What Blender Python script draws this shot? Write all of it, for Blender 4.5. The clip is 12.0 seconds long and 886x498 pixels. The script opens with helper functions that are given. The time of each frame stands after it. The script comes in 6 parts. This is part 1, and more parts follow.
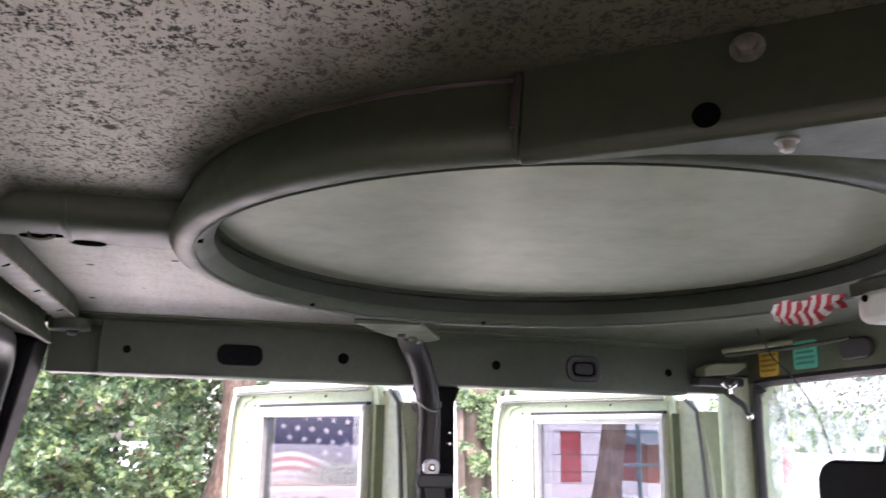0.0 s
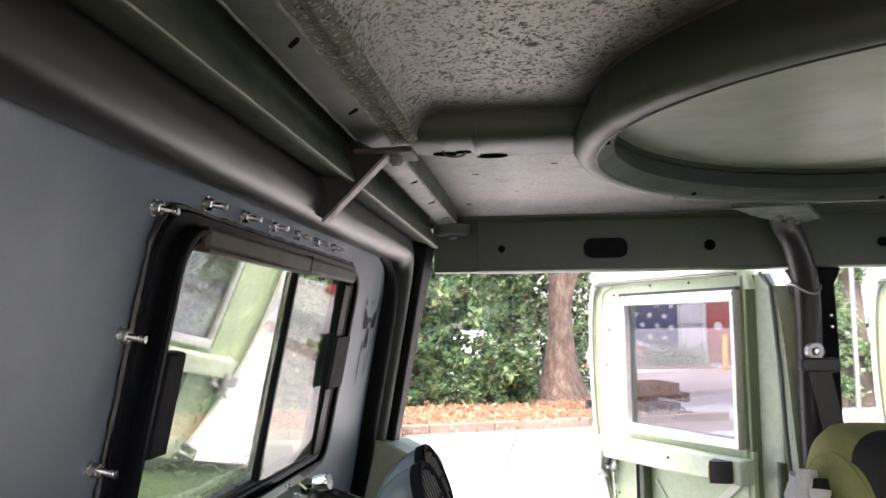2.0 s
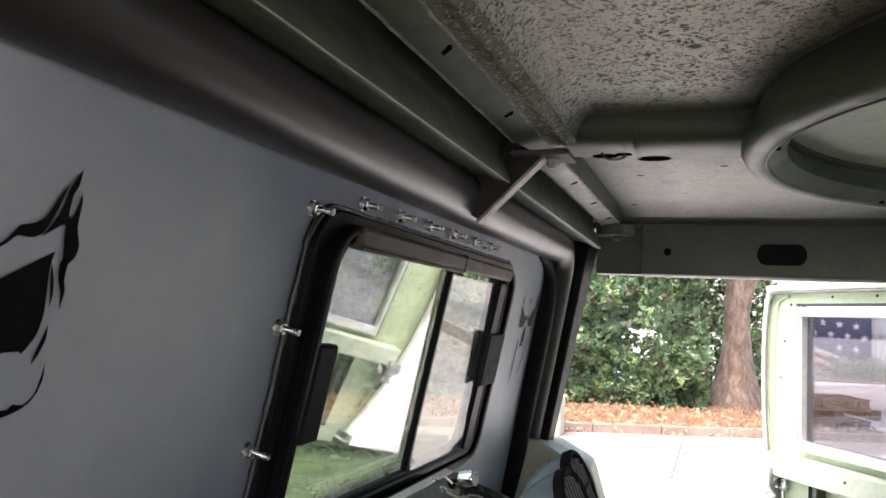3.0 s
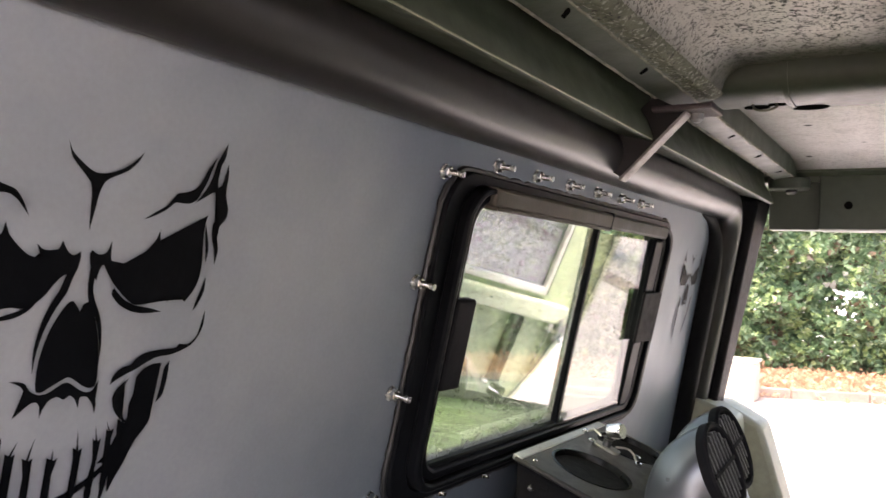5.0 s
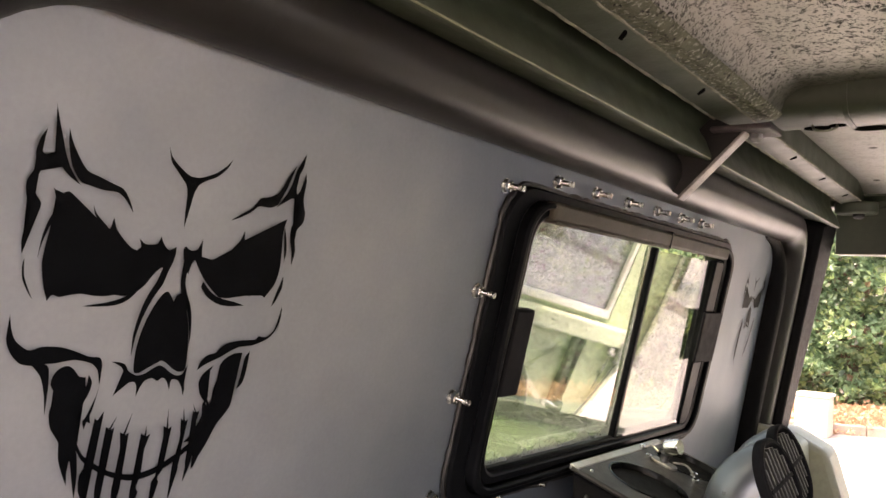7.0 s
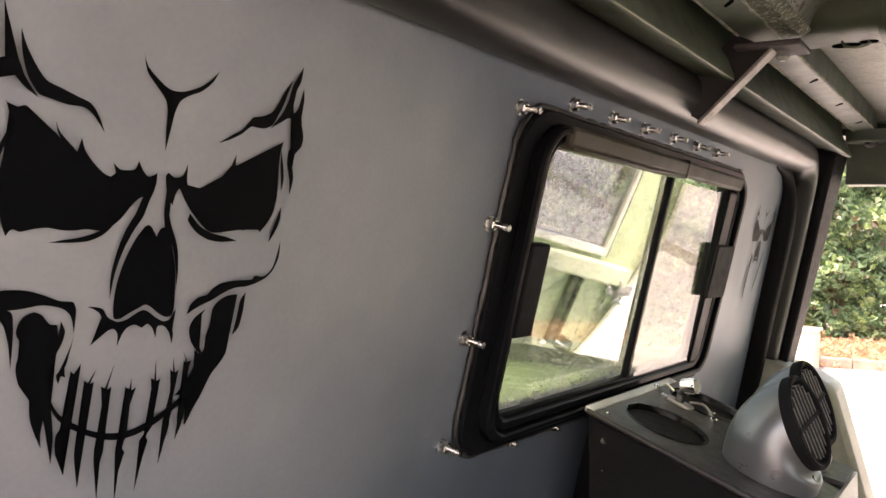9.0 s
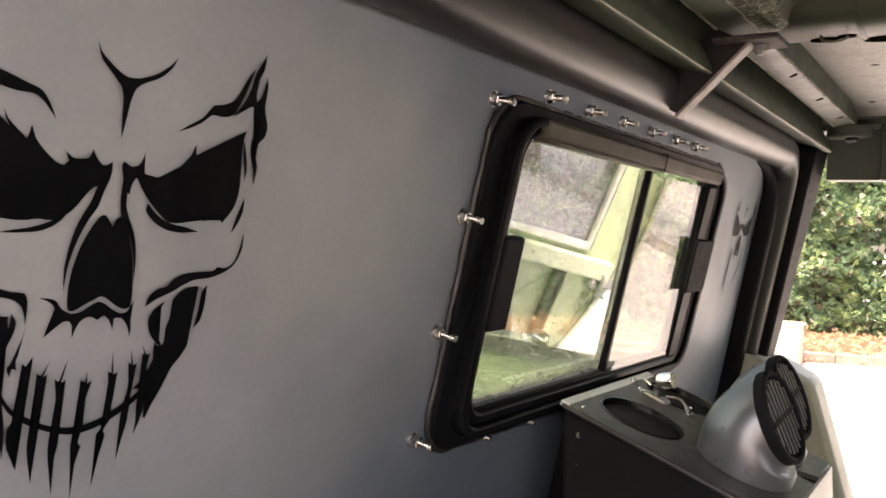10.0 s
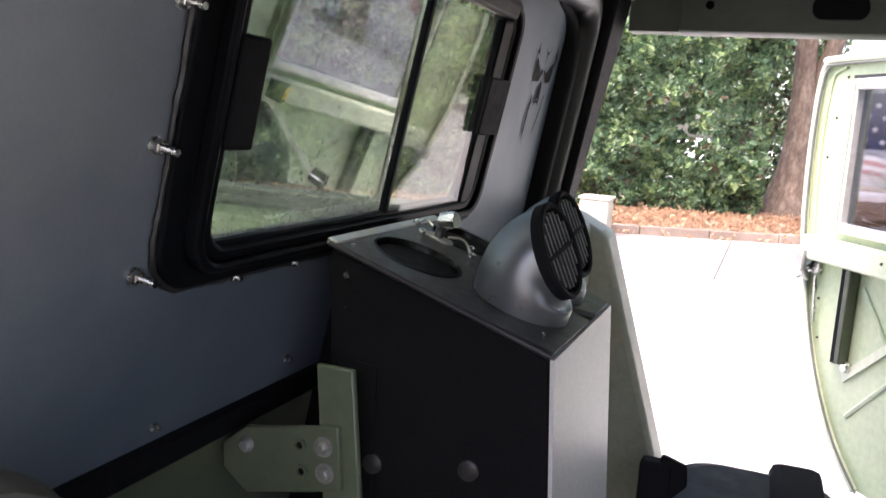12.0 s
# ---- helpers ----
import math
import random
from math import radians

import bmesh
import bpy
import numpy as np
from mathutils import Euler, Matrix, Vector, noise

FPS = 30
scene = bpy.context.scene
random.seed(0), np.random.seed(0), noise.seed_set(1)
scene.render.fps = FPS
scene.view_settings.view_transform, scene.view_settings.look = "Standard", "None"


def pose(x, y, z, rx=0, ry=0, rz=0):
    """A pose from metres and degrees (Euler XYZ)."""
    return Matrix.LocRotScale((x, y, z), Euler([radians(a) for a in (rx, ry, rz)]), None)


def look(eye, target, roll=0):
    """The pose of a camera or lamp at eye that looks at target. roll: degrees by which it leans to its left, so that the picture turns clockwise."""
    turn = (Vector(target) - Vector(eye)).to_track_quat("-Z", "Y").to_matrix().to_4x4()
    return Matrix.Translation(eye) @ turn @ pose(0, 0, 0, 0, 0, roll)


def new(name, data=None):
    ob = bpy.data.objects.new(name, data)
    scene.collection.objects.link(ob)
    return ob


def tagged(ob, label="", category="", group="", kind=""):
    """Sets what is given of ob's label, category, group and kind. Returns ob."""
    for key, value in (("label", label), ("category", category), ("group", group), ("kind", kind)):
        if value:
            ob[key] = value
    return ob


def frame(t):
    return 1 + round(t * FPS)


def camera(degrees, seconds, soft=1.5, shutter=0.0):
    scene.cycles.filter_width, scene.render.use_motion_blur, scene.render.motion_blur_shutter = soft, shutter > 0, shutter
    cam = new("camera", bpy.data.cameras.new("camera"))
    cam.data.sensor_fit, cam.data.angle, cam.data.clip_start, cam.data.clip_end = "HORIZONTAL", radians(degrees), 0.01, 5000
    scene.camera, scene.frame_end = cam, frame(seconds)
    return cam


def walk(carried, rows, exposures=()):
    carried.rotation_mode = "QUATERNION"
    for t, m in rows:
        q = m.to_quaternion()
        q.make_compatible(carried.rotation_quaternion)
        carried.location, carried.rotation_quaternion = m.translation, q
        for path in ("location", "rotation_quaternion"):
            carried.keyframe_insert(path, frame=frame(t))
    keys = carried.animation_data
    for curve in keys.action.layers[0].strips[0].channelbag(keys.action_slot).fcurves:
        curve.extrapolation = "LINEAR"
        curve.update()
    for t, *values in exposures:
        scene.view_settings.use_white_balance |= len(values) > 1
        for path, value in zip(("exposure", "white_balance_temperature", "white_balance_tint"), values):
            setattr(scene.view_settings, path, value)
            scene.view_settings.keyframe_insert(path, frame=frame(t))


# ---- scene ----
cam = camera(56.4, 12.0, soft=1.5, shutter=0.2)
LEVEL = pose(-0.33, 0, 0.16, 0, 11.1, 0)
PATH = [
    (0, (0.447, -0.98, 1.456), (0.847, 0.901, 2.004), 12.2),
    (0.5, (0.444, -1.0, 1.461), (0.543, 0.949, 1.895), 12.8),
    (1, (0.387, -1.013, 1.466), (0.27, 0.954, 1.808), 13.6),
    (1.5, (0.276, -1.019, 1.477), (0.119, 0.959, 1.732), 11.0),
    (2, (0.333, -0.992, 1.44), (0.073, 0.986, 1.584), 10.5),
    (2.5, (0.365, -1.03, 1.44), (-0.154, 0.899, 1.529), 14.8),
    (3, (0.352, -0.989, 1.456), (-0.297, 0.902, 1.497), 13.2),
    (3.2, (0.348, -0.994, 1.458), (-0.331, 0.887, 1.486), 12.8),
    (4.8, (0.402, -1.004, 1.456), (-0.541, 0.756, 1.335), 12.9),
    (5, (0.416, -1.006, 1.464), (-0.608, 0.706, 1.32), 11.8),
    (5.5, (0.436, -1.012, 1.469), (-0.709, 0.623, 1.34), 11.2),
    (6, (0.454, -1.029, 1.474), (-0.719, 0.586, 1.363), 11.6),
    (6.5, (0.443, -1.041, 1.463), (-0.73, 0.575, 1.35), 11.7),
    (7, (0.443, -1.038, 1.451), (-0.719, 0.586, 1.339), 12.3),
    (7.2, (0.444, -1.031, 1.451), (-0.708, 0.6, 1.336), 12.4),
    (8.8, (0.397, -0.991, 1.438), (-0.705, 0.661, 1.204), 11.2),
    (9, (0.389, -0.993, 1.432), (-0.718, 0.655, 1.19), 11.5),
    (9.5, (0.385, -0.99, 1.431), (-0.742, 0.642, 1.173), 12.0),
    (10, (0.396, -0.979, 1.433), (-0.683, 0.686, 1.182), 11.9),
    (10.5, (0.411, -0.987, 1.434), (-0.464, 0.805, 1.27), 14.5),
    (11, (0.394, -0.963, 1.384), (-0.251, 0.929, 1.307), 16.4),
    (11.5, (0.398, -0.891, 1.404), (-0.206, 0.999, 1.146), 15.2),
    (12, (0.421, -0.853, 1.379), (-0.227, 0.986, 0.937), 14.3),
]
# stops, kelvin and tint: the phone brightens and warms towards the middle
EXPOSURES = [(0, 3.08, 6700, 25), (1.5, 2.9, 6900, 20), (3.2, 2.64, 7000, 16), (4.8, 3.15, 7400, 21), (5.5, 3.35, 7900, 24), (6, 3.51, 8200, 24), (6.6, 3.5, 8400, 24), (7, 3.24, 8600, 24), (9.5, 3.23, 8600, 23), (10.5, 3.21, 8300, 22), (11, 2.83, 7400, 18), (11.5, 2.52, 7200, 18), (12, 2.5, 6900, 20)]
walk(cam, [(t, LEVEL @ look(eye, target, roll)) for t, eye, target, roll in PATH], EXPOSURES)

# ---- world, sun, exposure ----
world = bpy.data.worlds.new("overcast_sky")
scene.world = world
world.use_nodes = True
wn = world.node_tree
sky = wn.nodes.new("ShaderNodeTexSky")
sky.sky_type, sky.sun_disc = "NISHITA", False
sky.sun_elevation, sky.sun_rotation = radians(66), radians(200)
sky.air_density, sky.dust_density, sky.ozone_density = 1.0, 4.0, 1.0
wn.links.new(sky.outputs[0], wn.nodes["Background"].inputs[0])
wn.nodes["Background"].inputs[1].default_value = 0.15
sun = new("sun", bpy.data.lights.new("sun", "SUN"))
sun.data.energy, sun.data.angle, sun.data.color = 1.4, radians(30), (1.0, 0.97, 0.93)
sun.matrix_world = look((0, 0, 20), (3, 8, 0))

# ---- helpers ----
TAU = 2 * math.pi


def nodes_of(name):
    m = bpy.data.materials.new(name)
    m.use_nodes = True
    n = m.node_tree
    return m, n, n.nodes["Principled BSDF"]


def add(n, kind, **values):
    node = n.nodes.new(kind)
    for k, v in values.items():
        node.inputs[k.replace("_", " ")].default_value = v
    return node


def ramp(n, source, stops):
    r = n.nodes.new("ShaderNodeValToRGB")
    n.links.new(source, r.inputs[0])
    e = r.color_ramp.elements
    while len(e) < len(stops):
        e.new(0.5)
    for el, (p, c) in zip(e, stops):
        el.position = p
        el.color = (*c, 1) if not isinstance(c, (int, float)) else (c, c, c, 1)
    return r.outputs[0]


def blend(n, fac, a, b, mode="MIX"):
    m = n.nodes.new("ShaderNodeMix")
    m.data_type, m.blend_type = "RGBA", mode
    for sock, v in ((m.inputs[0], fac), (m.inputs[6], a), (m.inputs[7], b)):
        if isinstance(v, (int, float)):
            sock.default_value = v
        elif isinstance(v, tuple):
            sock.default_value = (*v, 1)
        else:
            n.links.new(v, sock)
    return m.outputs[2]


def noise_of(n, scale, detail=4.0, rough=0.55, stretch=None):
    c = n.nodes.new("ShaderNodeTexCoord")
    t = add(n, "ShaderNodeTexNoise", Scale=scale, Detail=detail, Roughness=rough)
    if stretch:
        mp = n.nodes.new("ShaderNodeMapping")
        mp.inputs["Scale"].default_value = stretch
        n.links.new(c.outputs["Object"], mp.inputs[0])
        n.links.new(mp.outputs[0], t.inputs[0])
    else:
        n.links.new(c.outputs["Object"], t.inputs[0])
    return t.outputs[0]


def bump(n, b, height, strength, distance=0.002):
    k = add(n, "ShaderNodeBump", Strength=strength, Distance=distance)
    n.links.new(height, k.inputs["Height"])
    n.links.new(k.outputs[0], b.inputs["Normal"])


def paint(name, base, dark, light, rough=0.5, metal=0.0, big=3.0, small=60.0, grain=0.15, worn=None, spec=0.5, vary=0.12):
    """Painted or moulded surface: broad tone shifts, fine mottling, slight relief, optional worn spots."""
    m, n, b = nodes_of(name)
    broad = ramp(n, noise_of(n, big, 5), [(0.3, dark), (0.5, base), (0.72, light)])
    fine = ramp(n, noise_of(n, small, 6, 0.65), [(0.25, 0.72), (0.6, 1.0)])
    col = blend(n, 0.7, broad, fine, "MULTIPLY")
    if worn:
        mask = ramp(n, noise_of(n, big * 6, 8, 0.7), [(0.66, 0.0), (0.74, 1.0)])
        col = blend(n, mask, col, worn)
    n.links.new(col, b.inputs["Base Color"])
    rg = ramp(n, noise_of(n, small * 0.4, 4), [(0.2, max(0.05, rough - vary)), (0.8, min(1.0, rough + vary))])
    n.links.new(rg, b.inputs["Roughness"])
    b.inputs["Metallic"].default_value = metal
    b.inputs["Specular IOR Level"].default_value = spec
    bump(n, b, noise_of(n, small * 2.2, 3), grain)
    return m


def empty(name, label, category, group="", kind="", m=None):
    e = new(name)
    if m is not None:
        e.matrix_world = m
    return tagged(e, label, category, group, kind)


def part(name, bm, material, parent=None, label="", smooth=True, bevel=0.0):
    """Links a bmesh as one mesh object, under a thing or a part."""
    bmesh.ops.recalc_face_normals(bm, faces=bm.faces)
    me = bpy.data.meshes.new(name)
    bm.to_mesh(me)
    bm.free()
    ob = new(name, me)
    me.materials.append(material)
    if smooth:
        for p in me.polygons:
            p.use_smooth = True
        me.set_sharp_from_angle(angle=radians(38))
    if bevel:
        mod = ob.modifiers.new("edge", "BEVEL")
        mod.width, mod.segments, mod.limit_method, mod.angle_limit = bevel, 2, "ANGLE", radians(40)
    if parent is not None:
        ob.parent = parent
    return tagged(ob, label) if label else ob


def thing(name, bm, material, label, category, group="", kind="", smooth=True, bevel=0.0, m=None):
    ob = part(name, bm, material, None, "", smooth, bevel)
    if m is not None:
        ob.matrix_world = m
    return tagged(ob, label, category, group, kind)


def box(x0, x1, y0, y1, z0, z1, bm=None):
    bm = bm or bmesh.new()
    v = [bm.verts.new((x, y, z)) for x in (x0, x1) for y in (y0, y1) for z in (z0, z1)]
    for f in ((0, 1, 3, 2), (4, 6, 7, 5), (0, 4, 5, 1), (2, 3, 7, 6), (0, 2, 6, 4), (1, 5, 7, 3)):
        bm.faces.new([v[i] for i in f])
    return bm


def prism(outline, axis, a, b, bm=None):
    """An outline of two coordinates drawn out along axis from a to b. The pair is (y, z), (x, z) or (x, y)."""
    bm = bm or bmesh.new()
    put = {"x": lambda p, k: (k, p[0], p[1]), "y": lambda p, k: (p[0], k, p[1]), "z": lambda p, k: (p[0], p[1], k)}[axis]
    lo, hi = [[bm.verts.new(put(p, k)) for p in outline] for k in (a, b)]
    n = len(outline)
    for i in range(n):
        bm.faces.new((lo[i], lo[(i + 1) % n], hi[(i + 1) % n], hi[i]))
    bm.faces.new(lo[::-1]), bm.faces.new(hi)
    return bm


def rounded(u0, u1, v0, v1, r, seg=6):
    """Corner points of a rounded rectangle."""
    out = []
    for cu, cv, a in ((u1 - r, v1 - r, 0), (u0 + r, v1 - r, 90), (u0 + r, v0 + r, 180), (u1 - r, v0 + r, 270)):
        for k in range(seg + 1):
            t = radians(a + 90 * k / seg)
            out.append((cu + r * math.cos(t), cv + r * math.sin(t)))
    return out


def loft(loops, closed_ends=False, bm=None, ring=False):
    """Skins loops of equally many 3D points; with ring the last loop joins the first."""
    bm = bm or bmesh.new()
    vs = [[bm.verts.new(p) for p in lp] for lp in loops]
    n = len(vs[0])
    pairs = list(zip(vs, vs[1:])) + ([(vs[-1], vs[0])] if ring else [])
    for a, b in pairs:
        for i in range(n):
            bm.faces.new((a[i], a[(i + 1) % n], b[(i + 1) % n], b[i]))
    if closed_ends:
        bm.faces.new(vs[0][::-1]), bm.faces.new(vs[-1])
    return bm


def frame_ring(outer, inner, axis, a, b, bm=None):
    """A flat frame between two outlines of the same count, from a to b along axis."""
    put = {"x": lambda p, k: (k, p[0], p[1]), "y": lambda p, k: (p[0], k, p[1]), "z": lambda p, k: (p[0], p[1], k)}[axis]
    return loft([[put(p, a) for p in outer], [put(p, b) for p in outer], [put(p, b) for p in inner], [put(p, a) for p in inner]], ring=True, bm=bm)


def pipe(points, radius, seg=12, bm=None, caps=True):
    """A round bar along points; radius may be a list."""
    pts = [Vector(p) for p in points]
    loops, ref = [], None
    for i, p in enumerate(pts):
        d = (pts[min(i + 1, len(pts) - 1)] - pts[max(i - 1, 0)]).normalized()
        if ref is None:
            ref = d.orthogonal().normalized()
        ref = (ref - d * ref.dot(d)).normalized()
        s = d.cross(ref)
        r = radius[i] if isinstance(radius, (list, tuple)) else radius
        loops.append([p + (ref * math.cos(TAU * k / seg) + s * math.sin(TAU * k / seg)) * r for k in range(seg)])
    return loft(loops, caps, bm)


def lathe(profile, seg=64, closed=False, bm=None, m=None):
    """Turns (radius, height) pairs round z."""
    m = m or Matrix()
    loops = [[m @ Vector((r * math.cos(TAU * k / seg), r * math.sin(TAU * k / seg), z)) for k in range(seg)] for r, z in profile]
    return loft(loops, False, bm, ring=closed)


def disc(profile, seg=24, bm=None, m=None):
    """A turned solid with closed ends."""
    m = m or Matrix()
    loops = [[m @ Vector((r * math.cos(TAU * k / seg), r * math.sin(TAU * k / seg), z)) for k in range(seg)] for r, z in profile]
    return loft(loops, True, bm)


def smooth_line(pts, steps=6):
    """A smooth curve through 2D or 3D points."""
    ps = [Vector(p) for p in pts]
    out = []
    for i in range(len(ps) - 1):
        p0, p1, p2, p3 = ps[max(i - 1, 0)], ps[i], ps[i + 1], ps[min(i + 2, len(ps) - 1)]
        for k in range(steps):
            t = k / steps
            out.append(0.5 * (2 * p1 + (p2 - p0) * t + (2 * p0 - 5 * p1 + 4 * p2 - p3) * t * t + (3 * p1 - p0 - 3 * p2 + p3) * t ** 3))
    return out + [ps[-1]]


ALONG_X = pose(0, 0, 0, 0, 90, 0)
ALONG_Y = pose(0, 0, 0, -90, 0, 0)

# ---- materials ----
OLIVE, OLIVE_D, OLIVE_L = (0.082, 0.102, 0.063), (0.052, 0.068, 0.041), (0.112, 0.132, 0.085)
olive = paint("olive_paint", OLIVE, OLIVE_D, OLIVE_L, 0.42, worn=(0.16, 0.15, 0.11))
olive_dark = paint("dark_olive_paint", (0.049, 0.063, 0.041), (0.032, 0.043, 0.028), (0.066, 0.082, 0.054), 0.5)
rail_olive = paint("rail_olive_paint", (0.053, 0.070, 0.046), (0.036, 0.050, 0.032), (0.074, 0.092, 0.062), 0.45, worn=(0.09, 0.10, 0.07))
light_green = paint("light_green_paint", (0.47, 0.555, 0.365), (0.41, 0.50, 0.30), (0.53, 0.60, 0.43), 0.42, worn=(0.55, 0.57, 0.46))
door_rim = paint("pale_door_rim", (0.62, 0.66, 0.52), (0.5, 0.55, 0.4), (0.7, 0.72, 0.6), 0.4)
aluminium = paint("bare_aluminium", (0.72, 0.72, 0.70), (0.6, 0.6, 0.58), (0.8, 0.8, 0.78), 0.35, metal=0.6)
white_steel = paint("white_steel", (0.72, 0.72, 0.70), (0.6, 0.6, 0.58), (0.8, 0.8, 0.78), 0.5)
hatch_paint = paint("hatch_paint", (0.305, 0.34, 0.265), (0.25, 0.285, 0.21), (0.365, 0.395, 0.32), 0.5, big=1.6, small=25)
black_vinyl = paint("black_vinyl", (0.024, 0.022, 0.022), (0.017, 0.016, 0.016), (0.032, 0.030, 0.030), 0.36, grain=0.06, vary=0.03, spec=0.35, worn=(0.045, 0.042, 0.040))
black_rubber = paint("black_rubber", (0.02, 0.02, 0.021), (0.012, 0.012, 0.012), (0.03, 0.03, 0.03), 0.45)
black_frame = paint("black_window_frame", (0.006, 0.0066, 0.008), (0.004, 0.0045, 0.0055), (0.009, 0.0098, 0.0115), 0.32, spec=0.025, vary=0.03)
black_plastic = paint("black_plastic", (0.03, 0.031, 0.033), (0.02, 0.02, 0.022), (0.042, 0.043, 0.045), 0.4, small=160, grain=0.3)


def pod_material():
    """Smooth satin plastic with a faint metallic sheen."""
    m, n, b = nodes_of("satin_grey_plastic")
    n.links.new(ramp(n, noise_of(n, 9, 3), [(0.3, (0.135, 0.142, 0.155)), (0.7, (0.165, 0.172, 0.185))]), b.inputs["Base Color"])
    n.links.new(ramp(n, noise_of(n, 40, 3), [(0.3, 0.27), (0.7, 0.33)]), b.inputs["Roughness"])
    b.inputs["Metallic"].default_value = 0.6
    return m


pod_plastic = pod_material()
tab_black = paint("black_tab_plastic", (0.013, 0.013, 0.015), (0.010, 0.010, 0.011), (0.017, 0.017, 0.019), 0.55, small=160, grain=0.05, spec=0.02)
ink = paint("black_airbrush_paint", (0.0034, 0.0038, 0.0048), (0.0031, 0.0035, 0.0044), (0.0038, 0.0042, 0.0053), 0.5, spec=0.04)
zinc = paint("zinc_plated_steel", (0.62, 0.62, 0.60), (0.45, 0.45, 0.44), (0.75, 0.75, 0.73), 0.25, metal=1.0, big=60, small=300)
# shade inside the ring put into colour, a darker copy of the olive
ring_shade = paint("shaded_ring_olive", (0.022, 0.031, 0.022), (0.015, 0.022, 0.015), (0.03, 0.04, 0.03), 0.5, spec=0.3)
dull_zinc = paint("dull_zinc_plate", (0.34, 0.33, 0.31), (0.24, 0.23, 0.22), (0.44, 0.43, 0.41), 0.42, metal=0.7, big=60, small=260)
chrome = paint("chrome", (0.8, 0.8, 0.8), (0.7, 0.7, 0.7), (0.88, 0.88, 0.88), 0.12, metal=1.0)
# black for flat discs that stand in for the shade inside holes
hole_black = paint("dark_hollow", (0.006, 0.006, 0.006), (0.004, 0.004, 0.004), (0.009, 0.009, 0.009), 0.9, spec=0.0)
olive_light = paint("lit_olive_paint", (0.24, 0.25, 0.165), (0.19, 0.20, 0.13), (0.29, 0.30, 0.205), 0.5)
console_top = paint("dusty_grey_plastic", (0.034, 0.033, 0.033), (0.021, 0.021, 0.020), (0.058, 0.056, 0.054), 0.42, big=14, small=160, grain=0.4)
console_black = paint("matt_black_vinyl", (0.008, 0.008, 0.009), (0.006, 0.006, 0.007), (0.011, 0.011, 0.012), 0.5, small=200, grain=0.35, spec=0.04)
satin = paint("satin_metal", (0.58, 0.56, 0.565), (0.54, 0.52, 0.525), (0.62, 0.60, 0.605), 0.42, metal=0.4, big=1.0, small=300, grain=0.05)
worn_strap = paint("worn_strap_steel", (0.30, 0.27, 0.26), (0.14, 0.12, 0.115), (0.42, 0.39, 0.38), 0.5, metal=0.3, big=25, small=200, grain=0.3)
old_plate = paint("purple_brown_plate", (0.055, 0.04, 0.045), (0.03, 0.022, 0.025), (0.09, 0.07, 0.075), 0.6, big=30, small=150, grain=0.4)
brushed = paint("brushed_metal", (0.42, 0.41, 0.41), (0.36, 0.35, 0.35), (0.5, 0.49, 0.49), 0.35, metal=0.7, small=180)


RING = (0.80, 0.005)
CEIL = 1.785


